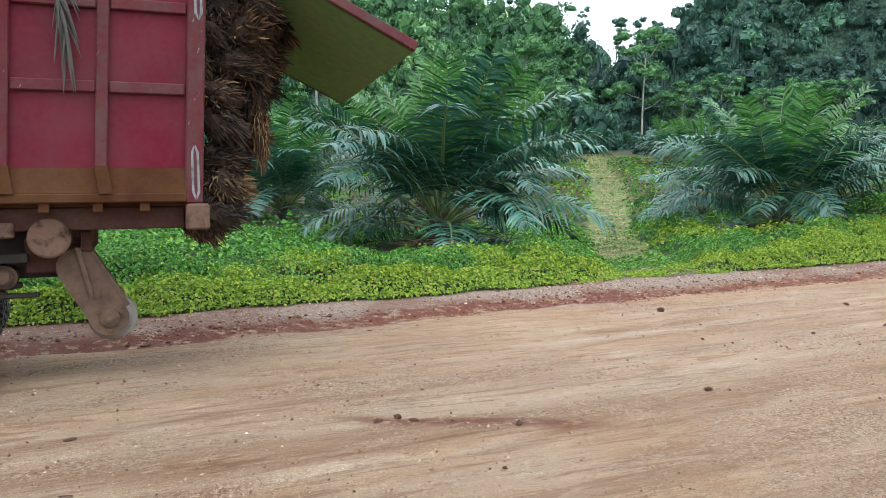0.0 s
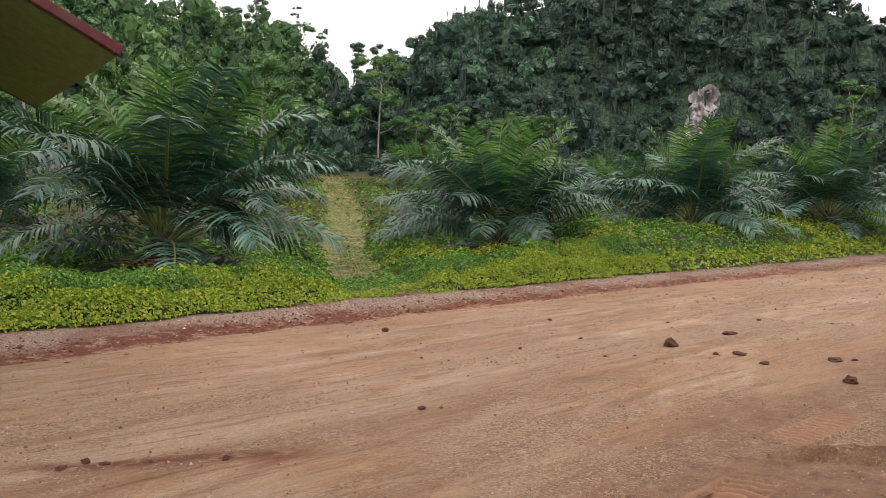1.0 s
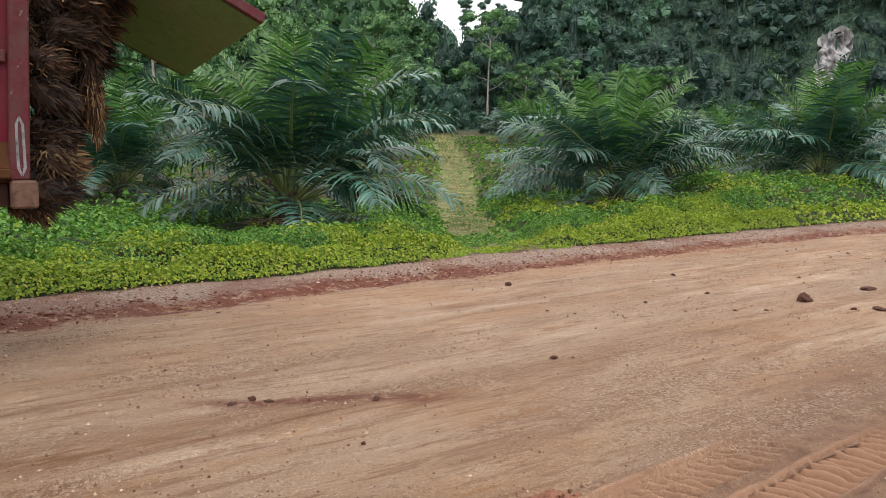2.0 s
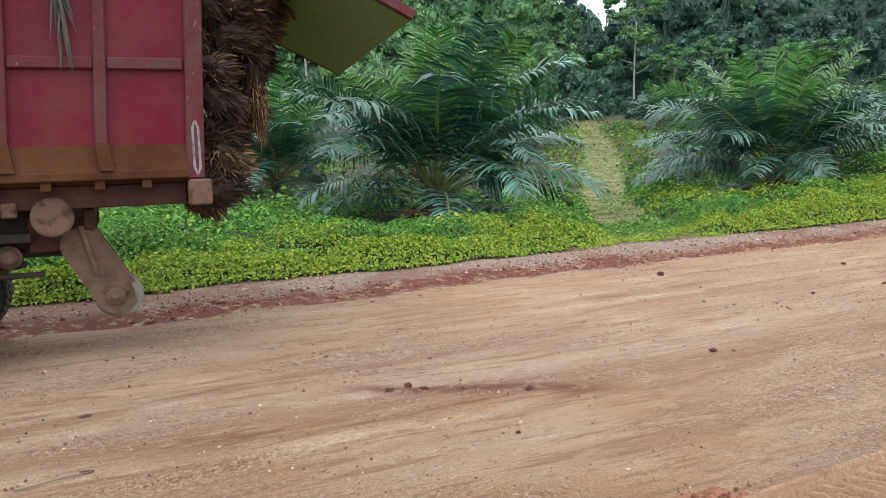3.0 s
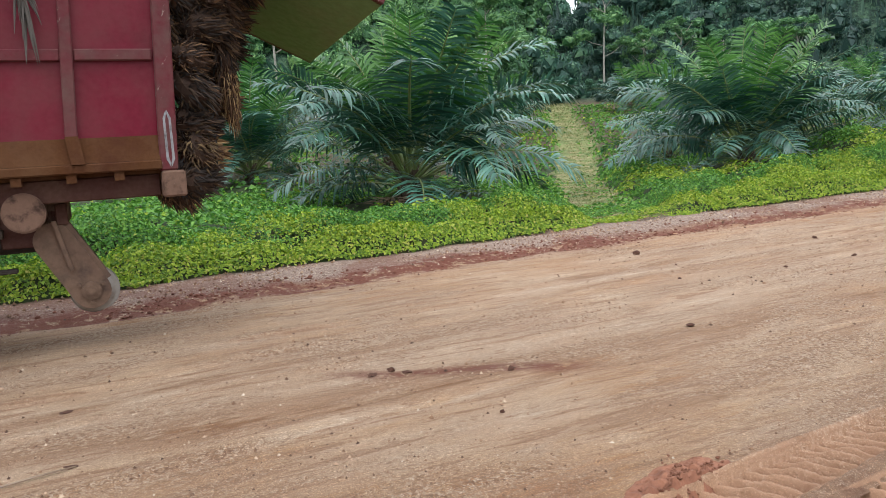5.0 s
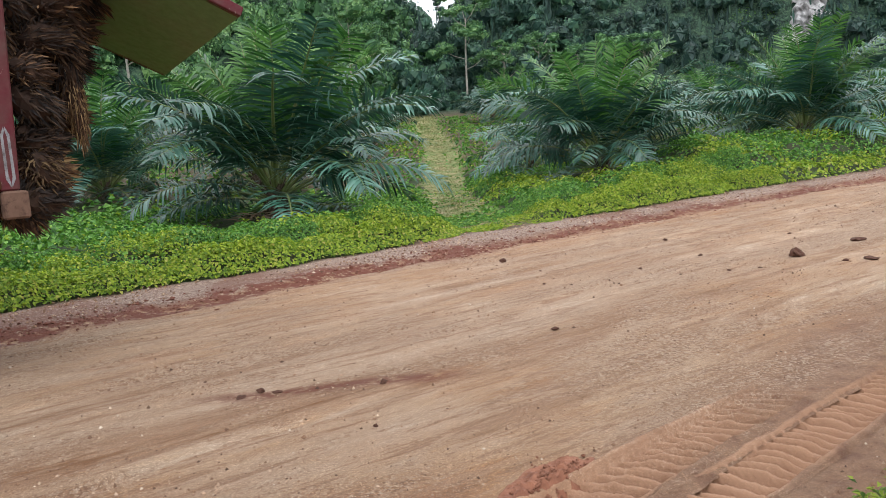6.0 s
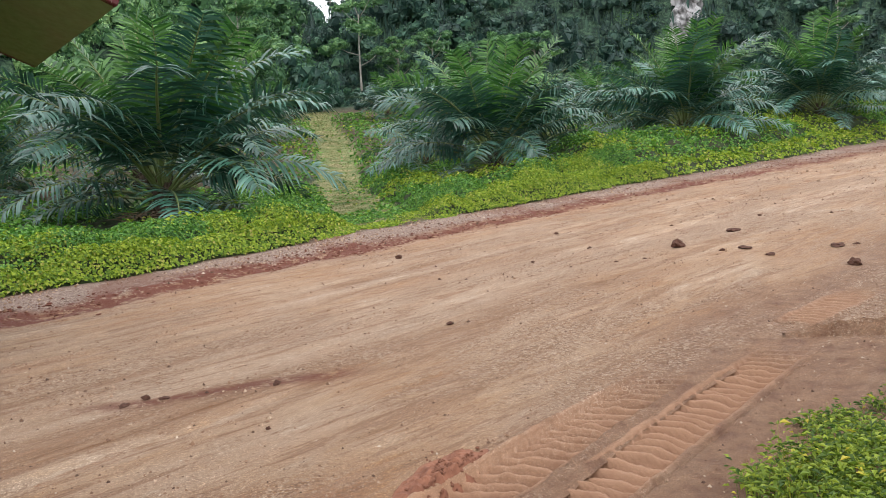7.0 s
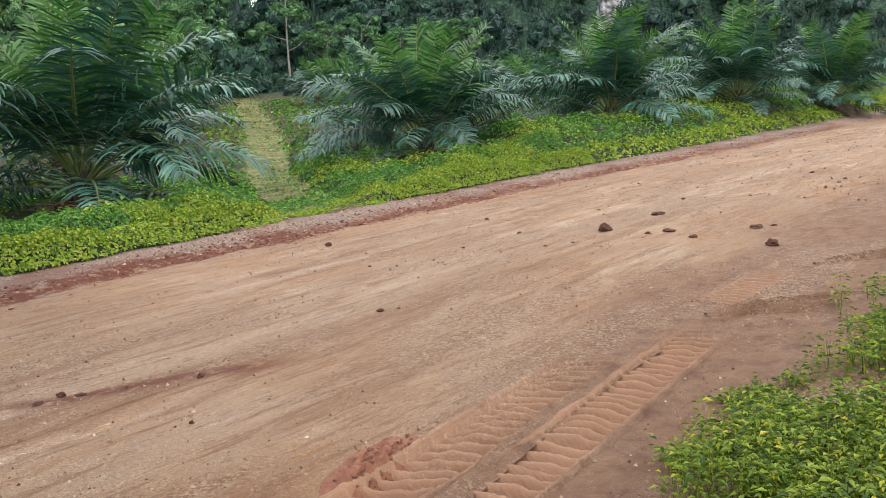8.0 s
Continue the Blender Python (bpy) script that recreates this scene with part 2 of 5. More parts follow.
MAT_GUARD = worn("dull_aluminium", (0.145, 0.135, 0.125), (0.09, 0.072, 0.058), 0.5, 0.3, grain=12, patch=3, relief=0.1)
MAT_OLIVE = worn("olive_green_paint", (0.105, 0.175, 0.060), (0.15, 0.155, 0.075), 0.6, grain=10, patch=1.2, relief=0.2)
MAT_MARK = worn("reflective_tape", (0.24, 0.24, 0.25), (0.07, 0.055, 0.055), 0.4, grain=30, patch=12)
MAT_DEADFROND = leafy("dead_leaflet", [(0.0, (0.035, 0.030, 0.026)), (1.0, (0.16, 0.14, 0.12))], 0.8, 0.1)
MAT_BLACK = worn("black_rubber", (0.02, 0.02, 0.02), (0.04, 0.035, 0.03), 0.7)
MAT_TWIG = worn("dry_twig", (0.30, 0.22, 0.16), (0.18, 0.12, 0.08), 0.9)
MAT_ROLLER = worn("worn_steel", (0.21, 0.19, 0.17), (0.12, 0.085, 0.06), 0.5, 0.5, grain=20, patch=6)
MAT_FIBRE_TAN = leafy("dry_bunch_fibre", [(0.0, (0.05, 0.022, 0.010)), (0.5, (0.13, 0.062, 0.024)), (1.0, (0.38, 0.25, 0.11))], 0.8, 0.15, 0.5)
MAT_FIBRE_CORE = worn("bunch_core", (0.035, 0.018, 0.011), (0.07, 0.034, 0.018), 0.95, grain=60, patch=9, relief=1.0)

# ---- large structure: ground, road, hills ----
def smooth(a, b, v):
    t = np.clip((v - a) / (b - a), 0, 1)
    return t * t * (3 - 2 * t)


def lattice(seed, size=64):
    return np.random.default_rng(seed).random((size, size))


NOISES = [lattice(s) for s in range(6)]


def wave(x, y, scale, k=0, octaves=3):
    """Smooth random field between about 0 and 1."""
    out, amp, tot = 0.0, 1.0, 0.0
    for o in range(octaves):
        g = NOISES[(k + o) % 6]
        u, v = np.asarray(x) / scale * 2 ** o + 17.3 * k, np.asarray(y) / scale * 2 ** o + 5.1 * k
        i, j = np.floor(u).astype(int), np.floor(v).astype(int)
        fu, fv = u - i, v - j
        fu, fv = fu * fu * (3 - 2 * fu), fv * fv * (3 - 2 * fv)
        a, b, c, e = g[i % 64, j % 64], g[(i + 1) % 64, j % 64], g[i % 64, (j + 1) % 64], g[(i + 1) % 64, (j + 1) % 64]
        out = out + amp * ((a * (1 - fu) + b * fu) * (1 - fv) + (c * (1 - fu) + e * fu) * fv)
        tot, amp = tot + amp, amp * 0.5
    return out / tot


def beyond(x, y):
    """Metres past the far edge of the road (negative on the road)."""
    edge = 11.05 + 0.52 * np.minimum(x, 8) + 0.45 * np.maximum(x - 8, 0)
    return (y - edge) * 0.88 + (wave(x, y, 3.0, 2) - 0.5) * 0.5


def track_x(y):
    """The middle of the grass track that climbs away from the road."""
    return 4.4 + (y - 17.0) * 0.178 + 0.25 * np.sin(y * 0.16)


def ridge_top(az):
    """Height of the wooded ridges by bearing in degrees, without their trees."""
    knots = [(-70, 32), (-30, 36), (-8, 29), (0, 25.2), (4, 24.6), (6.5, 24.3), (9, 23.6), (10.7, 20.2), (12, 19.0), (14, 20.8), (16.5, 21.6), (17.3, 25.5), (18.2, 28.5), (20, 30.2), (23.4, 32), (30, 36), (40, 35.5), (46, 30.5), (48.5, 27.5), (55, 29), (90, 28), (140, 16)]
    return np.interp(az, [k[0] for k in knots], [k[1] for k in knots])


def hill_foot(az):
    return np.interp(az, [-60, -20, 0, 12, 20, 30, 60, 90], [70, 66, 72, 84, 86, 92, 96, 90])


# ---- where wheels have pressed into the soil: start, end, width, depth, lug pitch ----
PRINTS = [((0.60, 2.36), (3.95, 4.215), 0.31, 0.080, 0.098), ((0.12, 2.615), (3.05, 4.235), 0.36, 0.085, 0.105), ((4.40, 4.66), (5.95, 5.29), 0.30, 0.042, 0.095)]


def pressed(x, y):
    """Depth of the trenches under the tyre prints."""
    out = 0.0
    for p0, p1, width, depth, _ in PRINTS:
        dx, dy = p1[0] - p0[0], p1[1] - p0[1]
        length = math.hypot(dx, dy)
        a = ((x - p0[0]) * dx + (y - p0[1]) * dy) / length
        w = np.abs((y - p0[1]) * dx - (x - p0[0]) * dy) / length
        out = np.maximum(out, (depth + 0.03) * smooth(width * 0.62, width * 0.40, w) * smooth(-0.05, 0.1, a) * smooth(length + 0.05, length - 0.5, a))
    return out


def height(x, y):
    return level(x, y) - pressed(np.asarray(x, float), np.asarray(y, float))


def level(x, y):
    x, y = np.asarray(x, float), np.asarray(y, float)
    d = beyond(x, y)
    z = 0.05 * (wave(x, y, 5, 1) - 0.5) + 0.025 * (wave(x, y, 0.7, 3) - 0.5)
    # worn wheel lines along the road, and a torn lip at its far edge
    for k, at in enumerate((-0.5, -1.1, -1.8, -2.5, -3.3, -4.2, -5.5)):
        off = d - at - 0.04 * x + 0.35 * (wave(x, y, 2.2, k) - 0.5)
        z = z - 0.022 * smooth(0.10, 0.02, np.abs(off)) * smooth(0.44, 0.56, wave(x, y, 2.4, k + 8, 2)) + 0.012 * smooth(0.10, 0.02, np.abs(off - 0.13))
    z = z + 0.07 * smooth(-0.1, 0.5, d) + 0.05 * smooth(0.2, 1.8, d) * wave(x, y, 0.4, 4)
    z = z + 0.055 * np.clip(x - 8, 0, 45) * smooth(0.5, 6, d)
    z = z + 0.16 * np.log1p(np.exp(np.clip(d - 16, -30, 300) / 2.5)) * 2.5
    z = z - 0.05 * smooth(0.35, 0.0, np.abs(d + 0.15)) * wave(x, y, 1.0, 5) + 0.12 * smooth(0.8, 0.1, np.abs(d - 0.1)) * (wave(x, y, 0.4, 0) - 0.45)
    near = smooth(-8.2, -8.9, d)
    z = z + near * 0.10 * wave(x, y, 0.8, 2)
    r, az = np.hypot(x, y), np.degrees(np.arctan2(x, y))
    flat = np.where(r > 60, np.minimum(z, 9.0), z)
    foot, top = hill_foot(az), ridge_top(az)
    up = smooth(0, 1, (r - foot) / 30.0)
    hill = flat + up * (top * (0.96 + 0.08 * wave(x, y, 12, 0)) - flat) * (np.abs(az) < 120)
    return np.where((r > foot) & (y > -60), hill, flat)


def mesh_of(name, verts, faces, mats, smooth_faces=True, index=None):
    """A mesh from arrays; faces all have the same number of corners."""
    verts, faces = np.asarray(verts, np.float32), np.asarray(faces, np.int32)
    me = bpy.data.meshes.new(name)
    k = faces.shape[1]
    me.vertices.add(len(verts))
    me.vertices.foreach_set("co", verts.ravel())
    me.loops.add(faces.size)
    me.loops.foreach_set("vertex_index", faces.ravel())
    me.polygons.add(len(faces))
    me.polygons.foreach_set("loop_start", np.arange(0, faces.size, k, dtype=np.int32))
    if index is not None:
        me.polygons.foreach_set("material_index", np.asarray(index, np.int32))
    me.polygons.foreach_set("use_smooth", np.full(len(faces), smooth_faces))
    for m in mats:
        me.materials.append(m)
    me.update(calc_edges=True)
    me.validate()
    return me


def spread(lo, fine_lo, fine_hi, hi, step, growth):
    """Grid lines, close together in the middle and ever wider outside."""
    mid = list(np.arange(fine_lo, fine_hi + step, step))
    a, g = [fine_lo], step
    while a[-1] > lo:
        g *= growth
        a.append(a[-1] - g)
    b, g = [mid[-1]], step
    while b[-1] < hi:
        g *= growth
        b.append(b[-1] + g)
    return np.array(a[:0:-1] + mid + b[1:])


def mark_fields(me, x, y):
    """Writes which kind of soil lies where, for the ground's material."""
    d, r, az = beyond(x, y), np.hypot(x, y), np.degrees(np.arctan2(x, y))
    off = np.abs(x - track_x(y))
    turf = smooth(1.5, 0.8, off + 0.5 * (wave(x, y, 0.8, 1) - 0.5)) * smooth(1.5, 2.4, d) * smooth(79, 73, r)
    ruts = 0.0
    for k, at in enumerate((-0.95, -1.6, -2.35, -3.0, -3.7, -5.6, -6.4)):
        ruts = ruts + smooth(0.15, 0.03, np.abs(d - at - 0.05 * x + 0.5 * (wave(x, y, 2.5, k) - 0.5))) * smooth(0.42, 0.58, wave(x, y, 3.2, k + 8, 2))
    worn_pale = 0.0
    for k, at in enumerate((-1.3, -2.7, -4.6, -6.0)):
        worn_pale = worn_pale + smooth(0.45, 0.05, np.abs(d - at + 0.6 * (wave(x, y, 3, k + 3) - 0.5))) * smooth(0.42, 0.60, wave(x, y, 2.6, k + 13, 2))
    fields = {
        "shoulder": smooth(0.1, 0.35, d),
        "bank": smooth(1.3, 1.7, d + 0.5 * (wave(x, y, 0.8, 1) - 0.5)) + smooth(-8.9, -9.6, d),
        "turf": turf,
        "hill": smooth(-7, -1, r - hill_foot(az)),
        "red": smooth(0.42, 0.08, np.abs(d - 0.05 + 0.5 * (wave(x, y, 1.2, 1) - 0.5))) * 0.95 + smooth(0.16, 0.03, np.abs(y - 5.60 + 0.10 * x + 0.25 * (wave(x, y, 0.9, 4) - 0.5))) * smooth(1.2, 0.6, np.abs(x - 0.15)) * 0.9 + 0.55 * smooth(0.54, 0.64, wave(x, y, 1.1, 5, 2) + 0.12 * smooth(0, -4, x)) * smooth(-0.4, 0.0, d) * smooth(1.9, 1.4, d),
        "moist": smooth(-6.75, -7.35, d + 0.5 * (wave(x, y, 0.9, 2) - 0.5)),
        "yellow": smooth(0.30, 0.05, np.abs(d + 4.95 + 0.12 * x)) * smooth(6, 2, x) * 0.9 + smooth(0.25, 0.05, np.abs(y - 4.75 - 0.42 * (x + 1.1))) * smooth(-2.4, -1.4, x) * smooth(1.2, -0.2, x) + 0.85 * ruts,
        "pale": smooth(1.5, 0.2, np.abs(d + 4.2 + 0.8 * (wave(x, y, 4, 3) - 0.5))) * 0.7 + smooth(0.9, 0.1, np.abs(d + 2.1)) * 0.35 + 0.8 * worn_pale,
    }
    for key, val in fields.items():
        a = me.attributes.new(key, "FLOAT", "POINT")
        a.data.foreach_set("value", np.clip(val, 0, 1).astype(np.float32))


def build_ground():
    xs = spread(-900, -5, 8, 900, 0.075, 1.06)
    ys = spread(-900, 2.2, 14, 1200, 0.075, 1.06)
    gx, gy = np.meshgrid(xs, ys, indexing="ij")
    z = height(gx, gy)
    nx, ny = gx.shape
    idx = np.arange(nx * ny).reshape(nx, ny)
    faces = np.stack([idx[:-1, :-1], idx[1:, :-1], idx[1:, 1:], idx[:-1, 1:]], -1).reshape(-1, 4)
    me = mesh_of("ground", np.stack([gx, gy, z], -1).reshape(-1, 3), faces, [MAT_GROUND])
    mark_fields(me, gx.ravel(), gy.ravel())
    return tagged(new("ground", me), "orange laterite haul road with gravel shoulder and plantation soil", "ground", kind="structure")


build_ground()


# ---- leaves as arrays ----
def blades(rng, base, direction, normal, length, width, fold=0.25, droop=0.15):
    """Diamond leaves folded along the middle: four corners and two triangles each."""
    n = len(base)
    side = np.cross(direction, normal)
    side /= np.linalg.norm(side, axis=1, keepdims=True) + 1e-9
    tip = base + direction * length[:, None] - np.array([0, 0, 1]) * (droop * length)[:, None]
    midp = base + direction * (length * 0.45)[:, None]
    lift = normal * (fold * width)[:, None]
    v = np.stack([base, midp + side * width[:, None] * 0.5 + lift, tip, midp - side * width[:, None] * 0.5 + lift], 1).reshape(-1, 3)
    f = (np.arange(n)[:, None, None] * 4 + np.array([[0, 1, 2], [0, 2, 3]])[None]).reshape(-1, 3)
    return v, f


def units(rng, n, up=0.0):
    v = rng.normal(size=(n, 3))
    v[:, 2] += up
    return v / np.linalg.norm(v, axis=1, keepdims=True)


def domes(x, y, cell, seed):
    """Rounded cushions with creases between them, about one a cell."""
    i, j = np.floor(x / cell).astype(int), np.floor(y / cell).astype(int)
    best = 0.0
    g, h = NOISES[seed % 6], NOISES[(seed + 1) % 6]
    for di in (-1, 0, 1):
        for dj in (-1, 0, 1):
            a, b = (i + di) % 64, (j + dj) % 64
            cx, cy = (i + di + 0.15 + 0.7 * g[a, b]) * cell, (j + dj + 0.15 + 0.7 * h[a, b]) * cell
            size = cell * (0.45 + 0.5 * g[b, a])
            q = np.clip(1 - ((x - cx) ** 2 + (y - cy) ** 2) / size ** 2, 0, 1)
            best = np.maximum(best, np.sqrt(q) * (0.4 + 0.6 * h[b, a]))
    return best


def cover_mound(x, y):
    """Height of the creeping legume cover above the soil."""
    d = beyond(x, y)
    wx, wy = x + 0.5 * (wave(x, y, 0.6, 1) - 0.5), y + 0.5 * (wave(x, y, 0.6, 2) - 0.5)
    back = smooth(1.3, 1.8, d) * (1 - 0.6 * smooth(0.35, 0.1, np.abs(d - 2.7 + 0.6 * (wave(x, y, 1.3, 3) - 0.5))))
    m = 0.06 + (0.36 + 0.30 * smooth(2.4, 4.2, d) + 0.22 * smooth(-0.5, -4, x) * smooth(2.2, 3.4, d)) * domes(wx, wy, 1.1, 0) * back
    m = m + (0.10 + 0.10 * back) * domes(wx, wy, 0.55, 3) * smooth(14, 9, d)
    m = m + 0.55 * domes(wx, wy, 2.6, 2) * smooth(12, 14, x) * smooth(2.0, 3.2, d) * smooth(9.5, 6, d)
    m = m * (1 - 0.5 * smooth(4.0, 6.5, d) * smooth(-6, -1, x) * smooth(8, 5, x))
    m = m * smooth(1.2, 1.8, d + 0.7 * (wave(x, y, 0.7, 4) - 0.5))
    off = np.abs(x - track_x(y))
    m = m * (0.08 + 0.92 * smooth(0.7, 1.5, off + 0.6 * (wave(x, y, 1.0, 5) - 0.5)))
    return m


PALMS = [(-0.1, 22.9, 1.08, 1), (11.05, 25.5, 0.92, 12), (21.15, 28.2, 0.92, 3), (31.3, 30.9, 0.92, 4), (40.6, 32.9, 0.94, 5), (-6.2, 30.5, 0.85, 6)]


def build_cover():
    rng = np.random.default_rng(5)
    parts_v, parts_f, parts_k, count = [], [], [], 0
    for lo, hi, x0, x1, n, size in ((1.1, 4.6, -7, 14, 160000, 0.055), (1.3, 9, 14, 60, 60000, 0.12), (4.4, 16, -22, 15, 90000, 0.11), (14, 44, -34, 60, 50000, 0.22)):
        x = rng.uniform(x0, x1, n)
        edge = 11.05 + 0.52 * np.minimum(x, 8) + 0.45 * np.maximum(x - 8, 0)
        y = edge + rng.uniform(lo, hi, n) / 0.88
        m = cover_mound(x, y)
        keep = (m > np.where(np.abs(x - track_x(y)) < 1.6, 0.02, 0.06)) & (wave(x, y, 2.4, 2) + rng.random(n) * 0.25 > (0.41 if hi < 6 else 0.38))
        off = np.abs(x - track_x(y))
        keep &= (off > 0.55 + 0.7 * wave(x, y, 0.9, 6)) | (rng.random(n) < 0.12 + 0.55 * smooth(9.0, 3.0, beyond(x, y)))
        keep &= (m > 0.19) | (beyond(x, y) < 2.3) | (rng.random(n) < np.where(off < 1.6, 0.7, 0.22))
        for px, py, sc, _ in PALMS:
            keep &= np.hypot(x - px, y - py) > 2.9 * sc * rng.uniform(0.6, 1.3, n)
        x, y, m = x[keep], y[keep], m[keep]
        k = len(x)
        base = np.stack([x, y, height(x, y) + m * rng.uniform(0.45, 1.05, k) ** 0.6], 1)
        step = 0.06
        slope = np.stack([m - cover_mound(x + step, y), m - cover_mound(x, y + step), np.full(k, step)], 1)
        slope /= np.linalg.norm(slope, axis=1, keepdims=True)
        nrm = slope + units(rng, k, 0.2) * 0.55
        nrm /= np.linalg.norm(nrm, axis=1, keepdims=True)
        dr = np.cross(nrm, units(rng, k))
        dr /= np.linalg.norm(dr, axis=1, keepdims=True)
        ln = size * rng.uniform(0.7, 1.4, k)
        v, f = blades(rng, base, dr, nrm, ln, ln * rng.uniform(0.55, 0.85, k))
        # a lusher creeper grows in drifts behind the lime-coloured fringe
        drift = smooth(2.2, 2.9, beyond(x, y)) * smooth(0.40, 0.52, wave(x, y, 2.2, 4, 2) + 0.22 * smooth(-0.5, -3, x) + 0.25 * smooth(7, 12, beyond(x, y)))
        lush = rng.random(k) < 0.92 * drift
        parts_v.append(v)
        parts_f.append(f + count)
        parts_k.append(np.repeat(lush.astype(int), 2))
        count += len(v)
    me = mesh_of("ground_cover", np.concatenate(parts_v), np.concatenate(parts_f), [MAT_COVER, MAT_COVER_LUSH], False, np.concatenate(parts_k))
    tagged(new("ground_cover", me), "lime green creeping legume ground cover along the road", "ground cover", kind="stuff")
    # a dark sheet below the leaves, the shade between them put into its colour
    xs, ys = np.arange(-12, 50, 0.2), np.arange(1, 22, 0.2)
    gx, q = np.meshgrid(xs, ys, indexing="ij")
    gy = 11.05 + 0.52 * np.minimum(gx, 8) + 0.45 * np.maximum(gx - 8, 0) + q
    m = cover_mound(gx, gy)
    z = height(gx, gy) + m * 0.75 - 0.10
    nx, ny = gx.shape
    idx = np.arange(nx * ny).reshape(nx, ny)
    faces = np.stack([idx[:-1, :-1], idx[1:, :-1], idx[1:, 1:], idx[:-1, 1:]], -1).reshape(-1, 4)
    me = mesh_of("cover_shade_sheet", np.stack([gx, gy, z], -1).reshape(-1, 3), faces, [MAT_UNDER])
    tagged(new("cover_shade_sheet", me), "dark sheet under the creeping ground cover with shade in its colour", "ground cover", kind="stuff")


build_cover()


# ---- oil palms ----
def frond_mesh(name, seed, lean, bend, length, mats, pairs=56, sag=(0.12, 0.42)):
    """A feather frond that starts at the origin, leaves towards +x at `lean` degrees from upright and arches down."""
    rng = np.random.default_rng(seed)
    n = 15
    t = np.linspace(0, 1, n)
    ang = np.radians(lean + bend * t ** 1.5)
    step = length / (n - 1)
    px = np.concatenate([[0], np.cumsum(np.sin((ang[1:] + ang[:-1]) / 2) * step)])
    pz = np.concatenate([[0], np.cumsum(np.cos((ang[1:] + ang[:-1]) / 2) * step)])
    py = 0.12 * length * rng.uniform(-1, 1) * t ** 2
    spine = np.stack([px, py, pz], 1)
    tang = np.stack([np.sin(ang), np.zeros(n), np.cos(ang)], 1)
    up = np.stack([-np.cos(ang), np.zeros(n), np.sin(ang)], 1)
    side = np.array([0, 1.0, 0])
    verts, faces, index = [], [], []
    for i in range(n):
        w = (0.055 * (1 - t[i]) + 0.008) * (1.5 if i == 0 else 1)
        verts += [spine[i] + side * w, spine[i] + up[i] * w * 0.7, spine[i] - side * w, spine[i] - up[i] * w * 0.6]
    for i in range(n - 1):
        for k in range(4):
            a, b = i * 4 + k, i * 4 + (k + 1) % 4
            faces += [(a, b, b + 4), (a, b + 4, a + 4)]
            index += [1, 1]
    for s in (-1, 1):
        for j in range(pairs):
            u = 0.25 + 0.75 * (j + rng.uniform(-0.3, 0.3)) / (pairs - 1)
            u = min(max(u, 0.25), 1.0)
            p = np.array([np.interp(u, t, spine[:, k]) for k in range(3)])
            tg = np.array([np.interp(u, t, tang[:, k]) for k in range(3)])
            nu = np.array([np.interp(u, t, up[:, k]) for k in range(3)])
            ln = length * 0.27 * (0.45 + 0.55 * math.sin(math.pi * min(1, (u - 0.1) / 0.75) ** 0.8)) * rng.uniform(0.85, 1.1)
            if u > 0.85:
                ln *= 1.25 - 0.8 * (u - 0.85) / 0.15 * 0.6
            rank = rng.choice([0.05, 0.25, 0.45])
            fwd = 0.28 + 0.8 * max(0, u - 0.5)
            d = side * s + tg * fwd + nu * rank
            d /= np.linalg.norm(d)
            w = (0.029 if pairs > 30 else 0.042) * rng.uniform(0.8, 1.15) * length / 3.6
            wide = np.cross(d, nu)
            wide /= np.linalg.norm(wide)
            wide = wide + nu * rng.uniform(-0.2, 0.2)
            droop = rng.uniform(*sag)
            b0 = len(verts)
            for q, ww in ((0, 0.45), (0.4, 1.0), (0.75, 0.75)):
                c = p + d * ln * q - np.array([0, 0, 1]) * ln * droop * q ** 2.4
                verts += [c + wide * w * ww, c - wide * w * ww]
            verts.append(p + d * ln - np.array([0, 0, 1]) * ln * droop)
            faces += [(b0, b0 + 1, b0 + 3), (b0, b0 + 3, b0 + 2), (b0 + 2, b0 + 3, b0 + 5), (b0 + 2, b0 + 5, b0 + 4), (b0 + 4, b0 + 5, b0 + 6)]
            index += [0] * 5
    return mesh_of(name, verts, faces, mats, True, index)


FROND_KINDS, FAR_KINDS = [], []
FROND_SHAPES = ((5, 22, 4.6, 1, 0.05, 0.15), (12, 42, 4.9, 1, 0.12, 0.28), (21, 60, 5.0, 0, 0.2, 0.4), (31, 70, 5.0, 0, 0.28, 0.5), (43, 74, 4.8, 0, 0.32, 0.55), (57, 70, 4.5, 0, 0.32, 0.55), (71, 56, 4.1, 0, 0.28, 0.5), (86, 40, 3.2, 0, 0.2, 0.4))
for k, (lean, bend, length, young, low, high) in enumerate(FROND_SHAPES):
    mats = [MAT_FROND_YOUNG if young else MAT_FROND, MAT_RACHIS]
    FROND_KINDS.append([frond_mesh("frond", 20 + k * 3 + v, lean + 4 * v, bend + 9 * (v - 1), length, mats, 38, (low, high)) for v in range(3)])
    FAR_KINDS.append([frond_mesh("frond", 60 + k * 3 + v, lean + 4 * v, bend, length, mats, 20, (low, high)) for v in range(2)])
DRY_FROND = frond_mesh("dry_frond", 77, 104, 30, 2.6, [MAT_DRY, MAT_DRY], 30)


